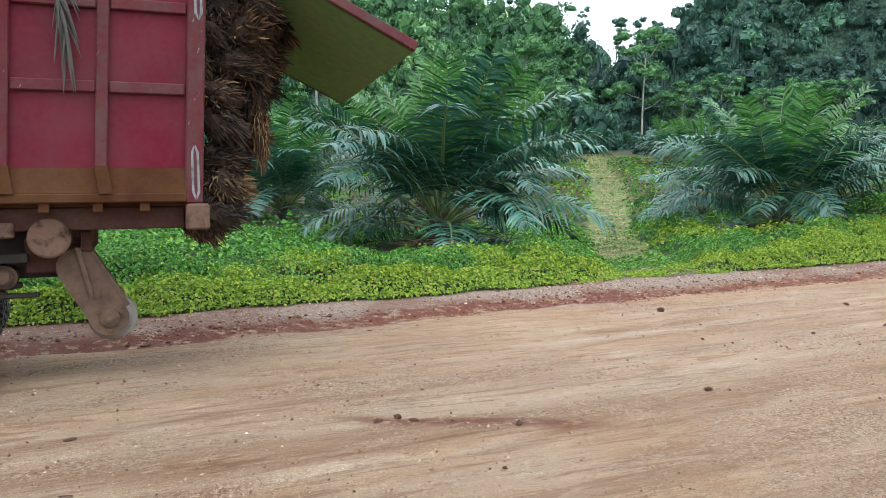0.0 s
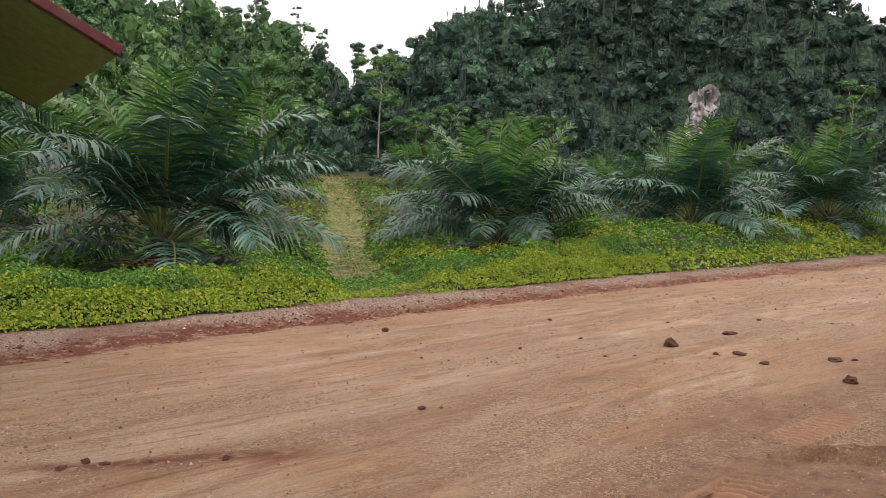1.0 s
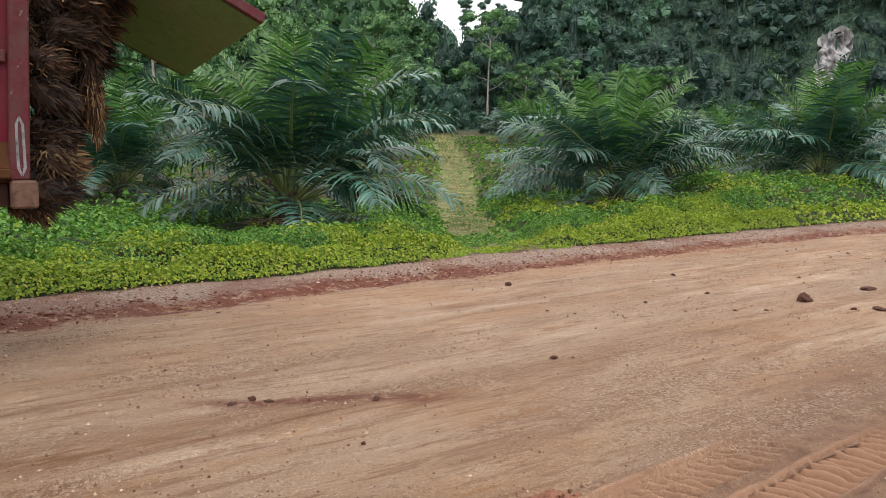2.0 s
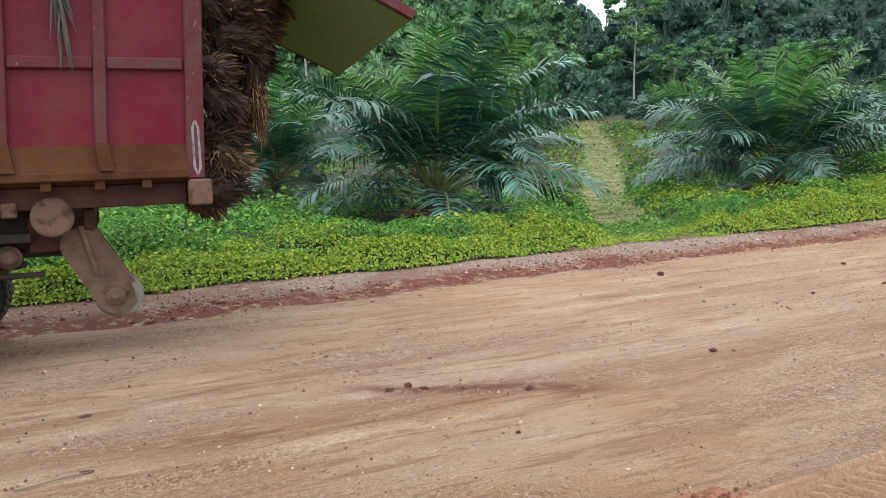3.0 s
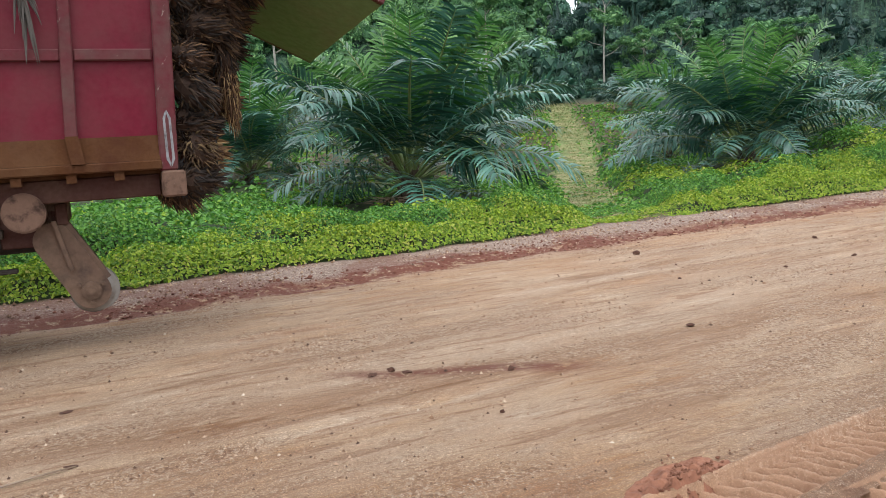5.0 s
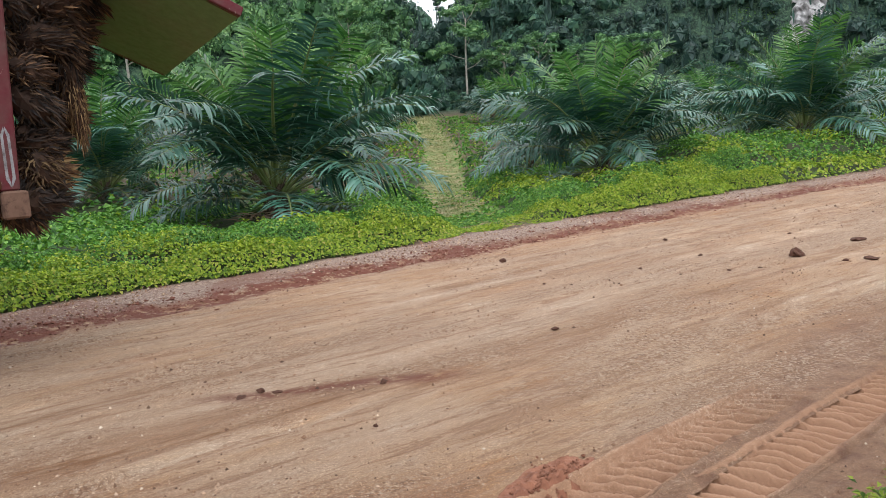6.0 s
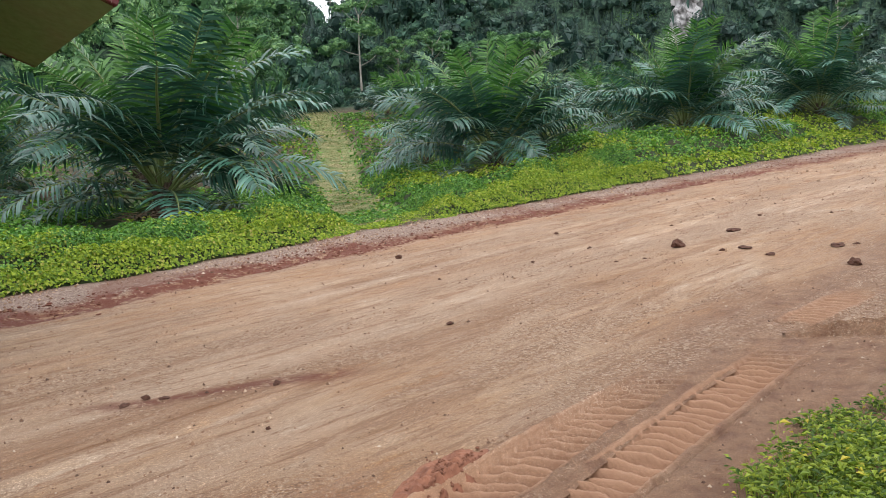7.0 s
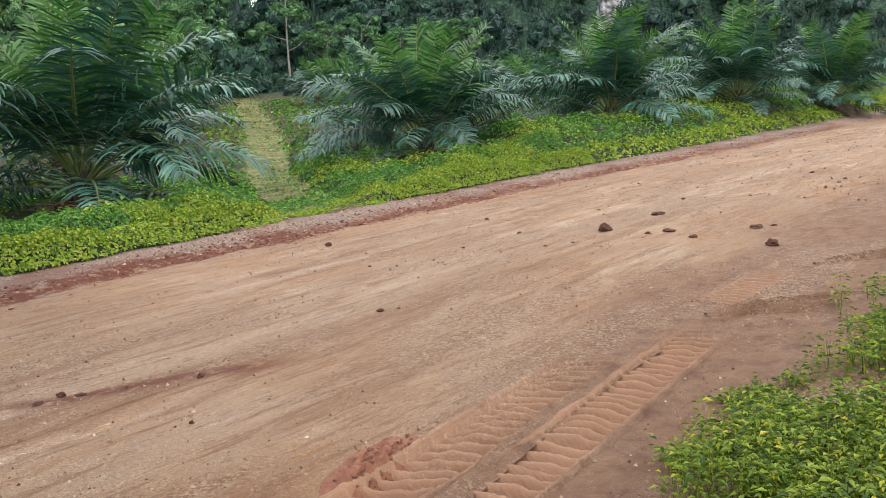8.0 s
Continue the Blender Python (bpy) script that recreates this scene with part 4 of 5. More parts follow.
def build_truck():
    truck = new("tipper_truck")
    truck.matrix_world = pose(-2.215, 7.045, 0.0, 0, 0, 22)
    tagged(truck, "red tipper truck with mud-coated bed and raised tailgate", "truck")
    sh = 0.05
    long = -4.9
    bm = bmesh.new()
    box(bm, long, 0.0, 0.05, 0.10, 1.93, 4.0, 0, sh)
    bed = part("side_panel", bm, MAT_RED, truck, "faded red sheet steel side panel")
    bm = bmesh.new()
    box(bm, long, 0.0, 2.25, 2.30, 1.65, 4.0, 0, sh)
    part("side_panel", bm, MAT_RED, truck, "faded red sheet steel side panel")
    bm = bmesh.new()
    box(bm, long, long + 0.05, 0.11, 2.24, 1.65, 4.0, 0)
    part("front_panel", bm, MAT_RED, truck)
    bm = bmesh.new()
    box(bm, long + 0.06, 0.0, 0.302, 1.998, 1.55, 1.66, 0)
    box(bm, long + 0.06, 0.0, 0.11, 0.30, 1.604, 1.66, 0)
    box(bm, long + 0.06, 0.0, 2.0, 2.24, 1.604, 1.66, 0)
    part("bed_floor", bm, MAT_MUD, truck)
    # sloping lower band, coated with mud
    bm = bmesh.new()
    vs = [bm.verts.new(c) for c in ((long, 0.052, 1.945), (-0.02, 0.052, 1.945), (-0.05, -0.012, 1.72), (long, -0.012, 1.72), (long, 0.11, 1.945), (-0.02, 0.11, 1.945), (-0.05, 0.11, 1.72), (long, 0.11, 1.72))]
    for f in ((0, 1, 2, 3), (4, 7, 6, 5), (0, 4, 5, 1), (3, 2, 6, 7), (1, 5, 6, 2), (0, 3, 7, 4)):
        bm.faces.new([vs[i] for i in f])
    part("lower_band", bm, MAT_MUD, truck, "sloping lower panel coated with brown mud")
    bm = bmesh.new()
    box(bm, long, -0.09, -0.03, 0.10, 1.635, 1.718, 0.012)
    part("sill", bm, MAT_MUD, truck)
    for x in (-0.78, -1.54, -2.30, -3.06, -3.82, -4.58):
        bm = bmesh.new()
        box(bm, x - 0.05, x + 0.05, -0.008, 0.05, 1.93, 4.0, 0.01, sh)
        part("rib", bm, MAT_RIB, truck)
        bm = bmesh.new()
        vs = [bm.verts.new(c) for c in ((x - 0.065, -0.012, 1.955), (x + 0.04, -0.012, 1.955), (x + 0.075, -0.05, 1.715), (x - 0.035, -0.05, 1.715), (x - 0.065, 0.04, 1.955), (x + 0.04, 0.04, 1.955), (x + 0.075, 0.0, 1.715), (x - 0.035, 0.0, 1.715))]
        for f in ((0, 1, 2, 3), (4, 7, 6, 5), (0, 4, 5, 1), (3, 2, 6, 7), (1, 5, 6, 2), (0, 3, 7, 4)):
            bm.faces.new([vs[i] for i in f])
        part("rib_foot", bm, MAT_MUD, truck)
    for z0, z1 in ((2.585, 2.685), (3.30, 3.40), (3.96, 4.08)):
        xs = [-0.10, -0.725, -0.83, -1.485, -1.59, -2.245, -2.35, -3.005, -3.11, -3.765, -3.87, -4.525]
        for a, b in zip(xs[1::2], xs[0::2]):
            bm = bmesh.new()
            box(bm, a + 0.002, b - 0.002, 0.004, 0.05, z0, z1, 0.01, sh)
            part("rail", bm, MAT_RIB, truck)
    bm = bmesh.new()
    box(bm, -0.085, 0.07, -0.014, 0.12, 1.622, 4.08, 0.014, 0.045)
    post = part("rear_post", bm, MAT_RIB, truck, "dusty grey-red corner post of the bed")
    bm = bmesh.new()
    box(bm, -0.085, 0.07, 2.20, 2.32, 1.622, 4.08, 0.014, 0.045)
    part("rear_post", bm, MAT_RIB, truck)
    bm = bmesh.new()
    box(bm, -0.105, 0.10, -0.03, 0.15, 1.385, 1.62, 0.018)
    drum(bm, 0.0, 1.49, -0.045, -0.028, 0.014, 10, 0)
    part("corner_block", bm, MAT_TANK, truck, "square mud-covered block under the post")
    for zc, h in ((1.90, 0.25), (3.47, 0.22)):
        bm = bmesh.new()
        for s in (-1, 1):
            xc = 0.045 * (zc - 2.2)
            plate(bm, [(xc + s * 0.004, zc - h), (xc + s * 0.036, zc - h * 0.72), (xc + s * 0.034, zc + h * 0.72), (xc + s * 0.004, zc + h), (xc + s * 0.002, zc + h * 0.86), (xc + s * 0.014, zc + h * 0.66), (xc + s * 0.014, zc - h * 0.66), (xc + s * 0.002, zc - h * 0.86)], -0.019, -0.0155)
        part("marking", bm, MAT_MARK, post, "worn white outline of an arrow")
    # underframe of the bed
    bm = bmesh.new()
    box(bm, long, -0.11, 0.16, 0.30, 1.40, 1.60, 0.01)
    part("bed_beam", bm, MAT_BEAM, truck, "rust-red beam under the bed")
    bm = bmesh.new()
    box(bm, long, -0.11, 2.002, 2.14, 1.40, 1.60, 0.01)
    part("bed_beam", bm, MAT_BEAM, truck)
    for x in (-0.45, -0.83, -1.25, -1.66, -2.2, -2.8, -3.4, -4.0, -4.6):
        bm = bmesh.new()
        box(bm, x - 0.04, x + 0.04, 0.0, 0.158, 1.56, 1.632, 0)
        part("cross_bearer", bm, MAT_MUD, truck)
    # chassis
    for y in (0.72, 1.50):
        bm = bmesh.new()
        box(bm, -6.0, -1.02, y, y + 0.09, 1.0, 1.30, 0.012)
        part("chassis_rail", bm, MAT_DARK, truck)
    # dark plates added to block daylight through the gap above the chassis
    bm = bmesh.new()
    box(bm, -5.0, -1.02, 0.70, 1.62, 1.302, 1.40, 0.01)
    box(bm, -2.7, -1.05, 0.64, 0.70, 0.96, 1.40, 0.01)
    part("light_block_plate", bm, MAT_DARK, truck)
    bm = bmesh.new()
    box(bm, -1.45, -0.98, 0.40, 0.70, 1.02, 1.34, 0.012)
    box(bm, -1.0, -0.90, 0.35, 1.95, 1.20, 1.39, 0.01)
    part("hinge_bracket", bm, MAT_BEAM, truck, "rusty hinge bracket behind the tank")
    bm = bmesh.new()
    drum(bm, -2.36, 0.55, 0.34, 1.96, 0.09, 16, 0)
    part("axle", bm, MAT_DARK, truck)
    bm = bmesh.new()
    bmesh.ops.create_uvsphere(bm, u_segments=20, v_segments=12, radius=0.24, matrix=Matrix.Translation((-2.3, 1.15, 0.58)))
    part("differential", bm, MAT_DARK, truck)
    bm = bmesh.new()
    for k in range(5):
        box(bm, -3.0 + 0.1 * k, -1.58 - 0.07 * k, 0.62, 0.70, 0.86 - 0.025 * k, 0.88 - 0.025 * k, 0)
    part("leaf_spring", bm, MAT_IRON, truck)
    bm = bmesh.new()
    drum(bm, -1.62, 0.99, 0.40, 0.62, 0.105, 20, 0.03)
    drum(bm, -1.62, 0.99, 0.36, 0.40, 0.06, 16, 0.01)
    part("brake_chamber", bm, MAT_IRON, truck)
    bm = bmesh.new()
    box(bm, -2.0, -1.35, 0.42, 0.52, 0.80, 0.84, 0.008)
    box(bm, -2.1, -1.42, 0.30, 0.42, 1.12, 1.20, 0.008)
    box(bm, -1.9, -1.5, 0.5, 0.62, 0.88, 0.93, 0.008)
    part("bracket", bm, MAT_DARK, truck)
    bm = bmesh.new()
    drum(bm, -1.23, 1.335, 0.12, 0.66, 0.172, 36, 0.016)
    part("air_tank", bm, MAT_TANK, truck, "round air tank end caked with mud")
    bm = bmesh.new()
    box(bm, -1.615, -1.495, 0.12, 0.20, 1.345, 1.475, 0.012)
    part("box", bm, MAT_TANK, truck)
    # swing arm with roller at the rear
    bm = bmesh.new()
    plate(bm, capsule((-1.04, 1.06), 0.165, (-0.775, 0.585), 0.165), 0.36, 0.385)
    plate(bm, capsule((-1.04, 1.06), 0.165, (-0.775, 0.585), 0.165), 0.60, 0.625)
    plate(bm, [(-1.04, 1.24), (-1.0, 1.24), (-0.90, 0.80), (-0.93, 0.78)], 0.31, 0.36)
    plate(bm, [(-0.95, 1.22), (-0.90, 1.22), (-0.60, 0.70), (-0.66, 0.66)], 0.386, 0.599)
    plate(bm, [(-1.08, 1.40), (-0.88, 1.40), (-0.92, 1.15), (-1.12, 1.15)], 0.40, 0.58)
    part("swing_arm", bm, MAT_IRON, truck, "muddy iron swing arm")
    bm = bmesh.new()
    lathe(bm, -0.765, 0.575, [(0.39, 0.06), (0.39, 0.185), (0.40, 0.195), (0.58, 0.195), (0.59, 0.185), (0.59, 0.06)], 32)
    drum(bm, -0.735, 0.59, 0.392, 0.585, 0.20, 32, 0.008)
    roller = part("roller", bm, MAT_ROLLER, truck, "worn muddy steel roller")
    bm = bmesh.new()
    drum(bm, -0.775, 0.585, 0.325, 0.36, 0.085, 24, 0.008)
    drum(bm, -0.775, 0.585, 0.30, 0.325, 0.05, 20, 0.006)
    drum(bm, -0.775, 0.585, 0.285, 0.30, 0.028, 16, 0.004)
    for k in range(3):
        a = 0.5 + k * 2.094
        drum(bm, -0.775 + 0.115 * math.cos(a), 0.585 + 0.115 * math.sin(a), 0.335, 0.36, 0.02, 8, 0)
    part("hub", bm, MAT_IRON, roller)
    # wheels
    for x in (-2.36, -5.55):
        wheel(truck, x, 0.05, -1)
        wheel(truck, x, 2.25, 1)
    wheel(truck, -2.36, 0.34, -1)
    wheel(truck, -2.36, 1.96, 1)
    # mudguard: an arched sheet with turned edges
    bm = bmesh.new()
    way = [(-3.05, 0.95), (-2.95, 1.16), (-2.72, 1.31), (-2.42, 1.37), (-2.15, 1.33), (-1.96, 1.20), (-1.84, 1.02), (-1.77, 0.82), (-1.735, 0.62)]
    prof = [(0.0, -0.10), (0.015, -0.02), (0.04, 0.0), (0.30, 0.0), (0.32, -0.035), (0.315, -0.045), (0.295, -0.012), (0.045, -0.014), (0.028, -0.03), (0.012, -0.10)]
    for _ in range(2):
        cut = [way[0]]
        for (ax, az), (bx, bz) in zip(way, way[1:]):
            cut += [(ax * 0.75 + bx * 0.25, az * 0.75 + bz * 0.25), (ax * 0.25 + bx * 0.75, az * 0.25 + bz * 0.75)]
        way = cut + [way[-1]]
    rings = []
    for i, (x, z) in enumerate(way):
        ax, az = way[max(i - 1, 0)]
        bx, bz = way[min(i + 1, len(way) - 1)]
        t = Vector((bx - ax, bz - az)).normalized()
        nx, nz = -t.y, t.x
        rings.append([bm.verts.new((x + nx * h, y, z + nz * h)) for y, h in prof])
    for a, b in zip(rings, rings[1:]):
        for k in range(len(prof)):
            f = bm.faces.new((a[k], a[(k + 1) % len(prof)], b[(k + 1) % len(prof)], b[k]))
    bm.faces.new(rings[0])
    bm.faces.new(rings[-1][::-1])
    bmesh.ops.recalc_face_normals(bm, faces=bm.faces)
    guard = part("mudguard", bm, MAT_GUARD, truck, "dull aluminium mudguard over the wheel")
    bm = bmesh.new()
    tube(bm, [(-1.98, 0.10, 1.235), (-1.80, 0.12, 1.235)], [0.035, 0.035], 14)
    tube(bm, [(-1.98, 0.10, 1.235), (-1.98, 0.7, 1.2)], [0.03, 0.03], 10)
    part("stay", bm, MAT_GUARD, guard)
    # tailgate swung up on its top hinge
    gate = new("tailgate")
    gate.parent = truck
    corner = Vector((2.11, 0.0, 3.10))
    a = (Vector((0.12, -0.02, 4.06)) - corner)
    ux = a.normalized()
    uy = (Vector((1.98, 2.3, 2.84)) - corner).normalized()
    uz = ux.cross(uy).normalized()
    if uz.z < 0:
        uz = -uz
    uy = uz.cross(ux) if uz.cross(ux).y > 0 else ux.cross(uz)
    gate.matrix_local = Matrix(((ux.x, uy.x, uz.x, corner.x), (ux.y, uy.y, uz.y, corner.y), (ux.z, uy.z, uz.z, corner.z), (0, 0, 0, 1)))
    bm = bmesh.new()
    box(bm, 0.005, 2.2, 0.005, 2.29, 0.0, 0.03, 0)
    part("sheet", bm, MAT_OLIVE, gate, "olive green inner face of the tailgate")
    for x0, x1, y0, y1 in ((0.0, 2.2, -0.02, 0.05), (0.0, 2.2, 2.25, 2.32), (0.0, 0.07, 0.052, 2.248), (1.05, 1.12, 0.052, 2.248), (2.13, 2.2, 0.052, 2.248)):
        bm = bmesh.new()
        box(bm, x0, x1, y0, y1, 0.032 if x0 > 0.5 else 0.0 if y1 < 0.1 or y0 > 2 else 0.032, 0.10, 0.008)
        part("frame_bar", bm, MAT_RIB, gate)
    return truck


build_truck()


# ---- the load: empty palm fruit bunches ----
TRUCK = pose(-2.215, 7.045, 0.0, 0, 0, 22)


def bunch_mesh(seed, mat):
    """An emptied fruit bunch: a core bristling with long curved fibrous spikelets that sweep along its stalk."""
    rng = np.random.default_rng(seed)
    n = 260
    nrm = units(rng, n)
    base = nrm * np.array([0.17, 0.12, 0.12])
    lean = nrm * 0.9 + np.array([0.65, 0, 0]) + rng.normal(size=(n, 3)) * 0.38
    lean /= np.linalg.norm(lean, axis=1, keepdims=True)
    ln = rng.uniform(0.045, 0.15, n)
    side = np.cross(lean, units(rng, n))
    side /= np.linalg.norm(side, axis=1, keepdims=True)
    other = np.cross(lean, side)
    w = rng.uniform(0.005, 0.012, n)[:, None]
    curl = (np.array([1.0, 0, 0]) - nrm * 0.6) * (ln * rng.uniform(0.1, 0.5, n))[:, None]
    midp, tip = base + lean * (ln * 0.55)[:, None] + curl * 0.2, base + lean * ln[:, None] + curl
    ring = lambda c, k: [c + side * w * k, c - side * w * k * 0.5 + other * w * k * 0.87, c - side * w * k * 0.5 - other * w * k * 0.87]
    v = np.stack(ring(base, 0.8) + ring(midp, 1.0) + [tip], 1).reshape(-1, 3)
    tri = np.array([[0, 1, 4], [0, 4, 3], [1, 2, 5], [1, 5, 4], [2, 0, 3], [2, 3, 5], [3, 4, 6], [4, 5, 6], [5, 3, 6]])
    f = (np.arange(n)[:, None, None] * 7 + tri[None]).reshape(-1, 3)
    core = bmesh.new()
    bmesh.ops.create_icosphere(core, subdivisions=2, radius=1, matrix=Matrix.Diagonal((0.185, 0.13, 0.13, 1)))
    for q in core.verts:
        q.co *= 1 + 0.35 * noise.fractal(q.co * 9 + Vector((seed, 0, 0)), 0.8, 2.0, 3)
    cv = np.array([list(q.co) for q in core.verts])
    cf = np.array([[q.index for q in p.verts] for p in core.faces])
    core.free()
    return mesh_of("palm_fruit_stalk", np.concatenate([v, cv]), np.concatenate([f, cf + len(v)]), [mat, MAT_FIBRE_CORE], False, [0] * len(f) + [1] * len(cf))


BUNCHES = [bunch_mesh(60 + k, MAT_FIBRE if k < 4 else MAT_FIBRE_TAN) for k in range(6)]


def build_load():
    rng = np.random.default_rng(21)
    for iy, iz, back in [(a, b, 0.0) for a in range(7) for b in range(9)] + [(a, b, 0.34) for a in range(5) for b in range(4, 9)]:
        z = 1.50 + iz * 0.285 + rng.uniform(-0.05, 0.05)
        bulge = float(np.interp(z, [1.3, 1.6, 2.0, 2.4, 2.8, 3.2, 3.6, 4.0], [0.16, 0.20, 0.26, 0.27, 0.36, 0.55, 0.70, 0.62]))
        y = 0.36 + iy * 0.28 + rng.uniform(-0.05, 0.05)
        far = 0.30 * smooth(0.5, 1.4, y) * smooth(1.9, 2.4, z)
        x = bulge + far - back + rng.uniform(-0.10, 0.10)
        # upper stalks are mostly the dark kinds, painting in the raised tailgate's shade
        ob = new("palm_fruit_stalk", BUNCHES[rng.integers(4) if rng.random() < (0.55 if z < 2.6 else 0.85) else 4 + rng.integers(2)])
        s = rng.uniform(0.9, 1.25)
        ob.matrix_world = TRUCK @ pose(x, y, z, rng.uniform(-90, 90), rng.uniform(-10, 70), rng.uniform(-70, 40)) @ Matrix.Diagonal((s, s, s, 1))
        tagged(ob, "brown fibrous emptied palm fruit stalk heaped in the truck", "fruit stalk", "load of palm fruit stalks")
    # a torn fibrous strand bundle hanging out of the heap
    for k, (x, y, z, thick) in enumerate(((0.62, 0.66, 2.92, 1.0), (0.64, 0.66, 2.68, 0.85), (0.66, 0.64, 2.46, 0.65), (0.68, 0.62, 2.24, 0.42))):
        ob = new("palm_fruit_stalk", BUNCHES[(1, 3, 4, 5)[k]])
        ob.matrix_world = TRUCK @ pose(x, y, z, 40 * k, 84, 25 * k) @ Matrix.Diagonal((1.25, thick, thick, 1))
        tagged(ob, "long torn rust-brown fruit stalk hanging out of the heap", "fruit stalk", "load of palm fruit stalks")
    bm = bmesh.new()
    m = TRUCK
    tube(bm, [m @ Vector((0.46, 0.55, 2.15)), m @ Vector((0.47, 0.56, 1.85)), m @ Vector((0.45, 0.55, 1.52))], [0.022, 0.022, 0.015], 8)
    ob = part("strap", bm, MAT_BLACK)
    tagged(ob, "black rubber strap hanging from the load", "strap")


build_load()


def hanging_frond():
    """A dead grey frond end draped over the side of the bed, its leaflets hanging."""
    rng = np.random.default_rng(8)
    root = new("dead_frond")
    root.matrix_world = TRUCK
    tagged(root, "dead grey palm frond draped over the truck side", "dead frond")
    bm = bmesh.new()
    tube(bm, [(-1.12, 0.02, 4.16), (-1.11, -0.03, 4.1), (-1.07, -0.04, 3.6), (-1.02, -0.035, 3.0)], [0.03, 0.03, 0.020, 0.008], 6)
    part("rachis", bm, MAT_DEADFROND, root)
    for k in range(44):
        t = (k / 44) ** 0.8
        x, y, z0 = -1.115 + 0.09 * t + rng.uniform(-0.02, 0.02), -0.035 - rng.uniform(0, 0.03), 4.10 - 1.05 * t
        long = rng.uniform(0.28, 0.62)
        drift = rng.uniform(-0.02, 0.16) if rng.random() < 0.8 else rng.uniform(-0.10, 0.0)
        bm = bmesh.new()
        rows = []
        for q, w in ((0, 0.35), (0.3, 1.0), (0.65, 0.8), (1.0, 0.1)):
            c = Vector((x + drift * q, y - 0.025 * math.sin(3 * q + k), z0 - long * q))
            half = Vector((0.017 * w * math.cos(k), 0.017 * w * math.sin(k) * 0.6, 0))
            fold = Vector((0, -0.006 * w, 0))
            rows.append([bm.verts.new(c - half), bm.verts.new(c + fold), bm.verts.new(c + half)])
        for a, b in zip(rows, rows[1:]):
            bm.faces.new((a[0], a[1], b[1], b[0]))
            bm.faces.new((a[1], a[2], b[2], b[1]))
        part("leaflet", bm, MAT_DEADFROND, root)


hanging_frond()


# ---- road details ----
def clod_mesh(seed, sub=3, mat=None):
    bm = bmesh.new()
    bmesh.ops.create_icosphere(bm, subdivisions=sub, radius=0.5)
    for v in bm.verts:
        p = v.co.copy()
        v.co *= 1 + 0.55 * noise.fractal(p * 2.2 + Vector((seed * 7, 0, 0)), 0.8, 2.1, 5)
        v.co.z = max(v.co.z, -0.22)
    me = bpy.data.meshes.new("clod")
    bm.to_mesh(me)
    bm.free()
    me.materials.append(mat or MAT_CLOD)
    return me


CLODS = [clod_mesh(k) for k in range(5)]
CRUMBS = [clod_mesh(k, 2, MAT_EARTH) for k in range(5)]
CLOD_PLACES = [(6.25, 8.59, 0.25, 0.19), (6.67, 6.18, 0.22, 0.12), (7.74, 9.31, 0.30, 0.09), (6.70, 7.86, 0.26, 0.06), (6.58, 7.29, 0.20, 0.06), (6.43, 7.96, 0.10, 0.05), (7.48, 7.17, 0.30, 0.07), (3.08, 11.02, 0.14, 0.11), (2.21, 6.45, 0.12, 0.045), (-0.36, 5.70, 0.08, 0.06), (0.52, 5.48, 0.08, 0.055), (0.35, 4.57, 0.04, 0.035), (2.94, 8.8, 0.07, 0.035), (5.46, 9.56, 0.09, 0.045), (5.07, 8.24, 0.08, 0.03), (5.38, 8.09, 0.08, 0.03), (6.0, 11.56, 0.13, 0.05), (4.34, 9.09, 0.08, 0.04), (3.25, 9.82, 0.05, 0.03), (13.6, 11.5, 0.16, 0.07), (7.7, 7.1, 0.10, 0.04), (-0.50, 5.62, 0.12, 0.035), (-0.24, 5.64, 0.10, 0.03), (-2.58, 5.26, 0.13, 0.02), (-2.1, 4.19, 0.10, 0.018), (9.2, 10.4, 0.10, 0.05), (7.6, 10.6, 0.09, 0.04)]
for k, (x, y, w, h) in enumerate(CLOD_PLACES):
    ob = new("clod", CLODS[k % 5])
    ob.matrix_world = Matrix.Translation((x, y, float(height(x, y)) + h * 0.2)) @ Matrix.Rotation(k * 1.7, 4, "Z") @ Matrix.Diagonal((w * 0.7, w * 0.5, h * 0.75, 1))
    tagged(ob, "dark red-brown clay clod lying on the laterite road", "clod", "clods on the road")


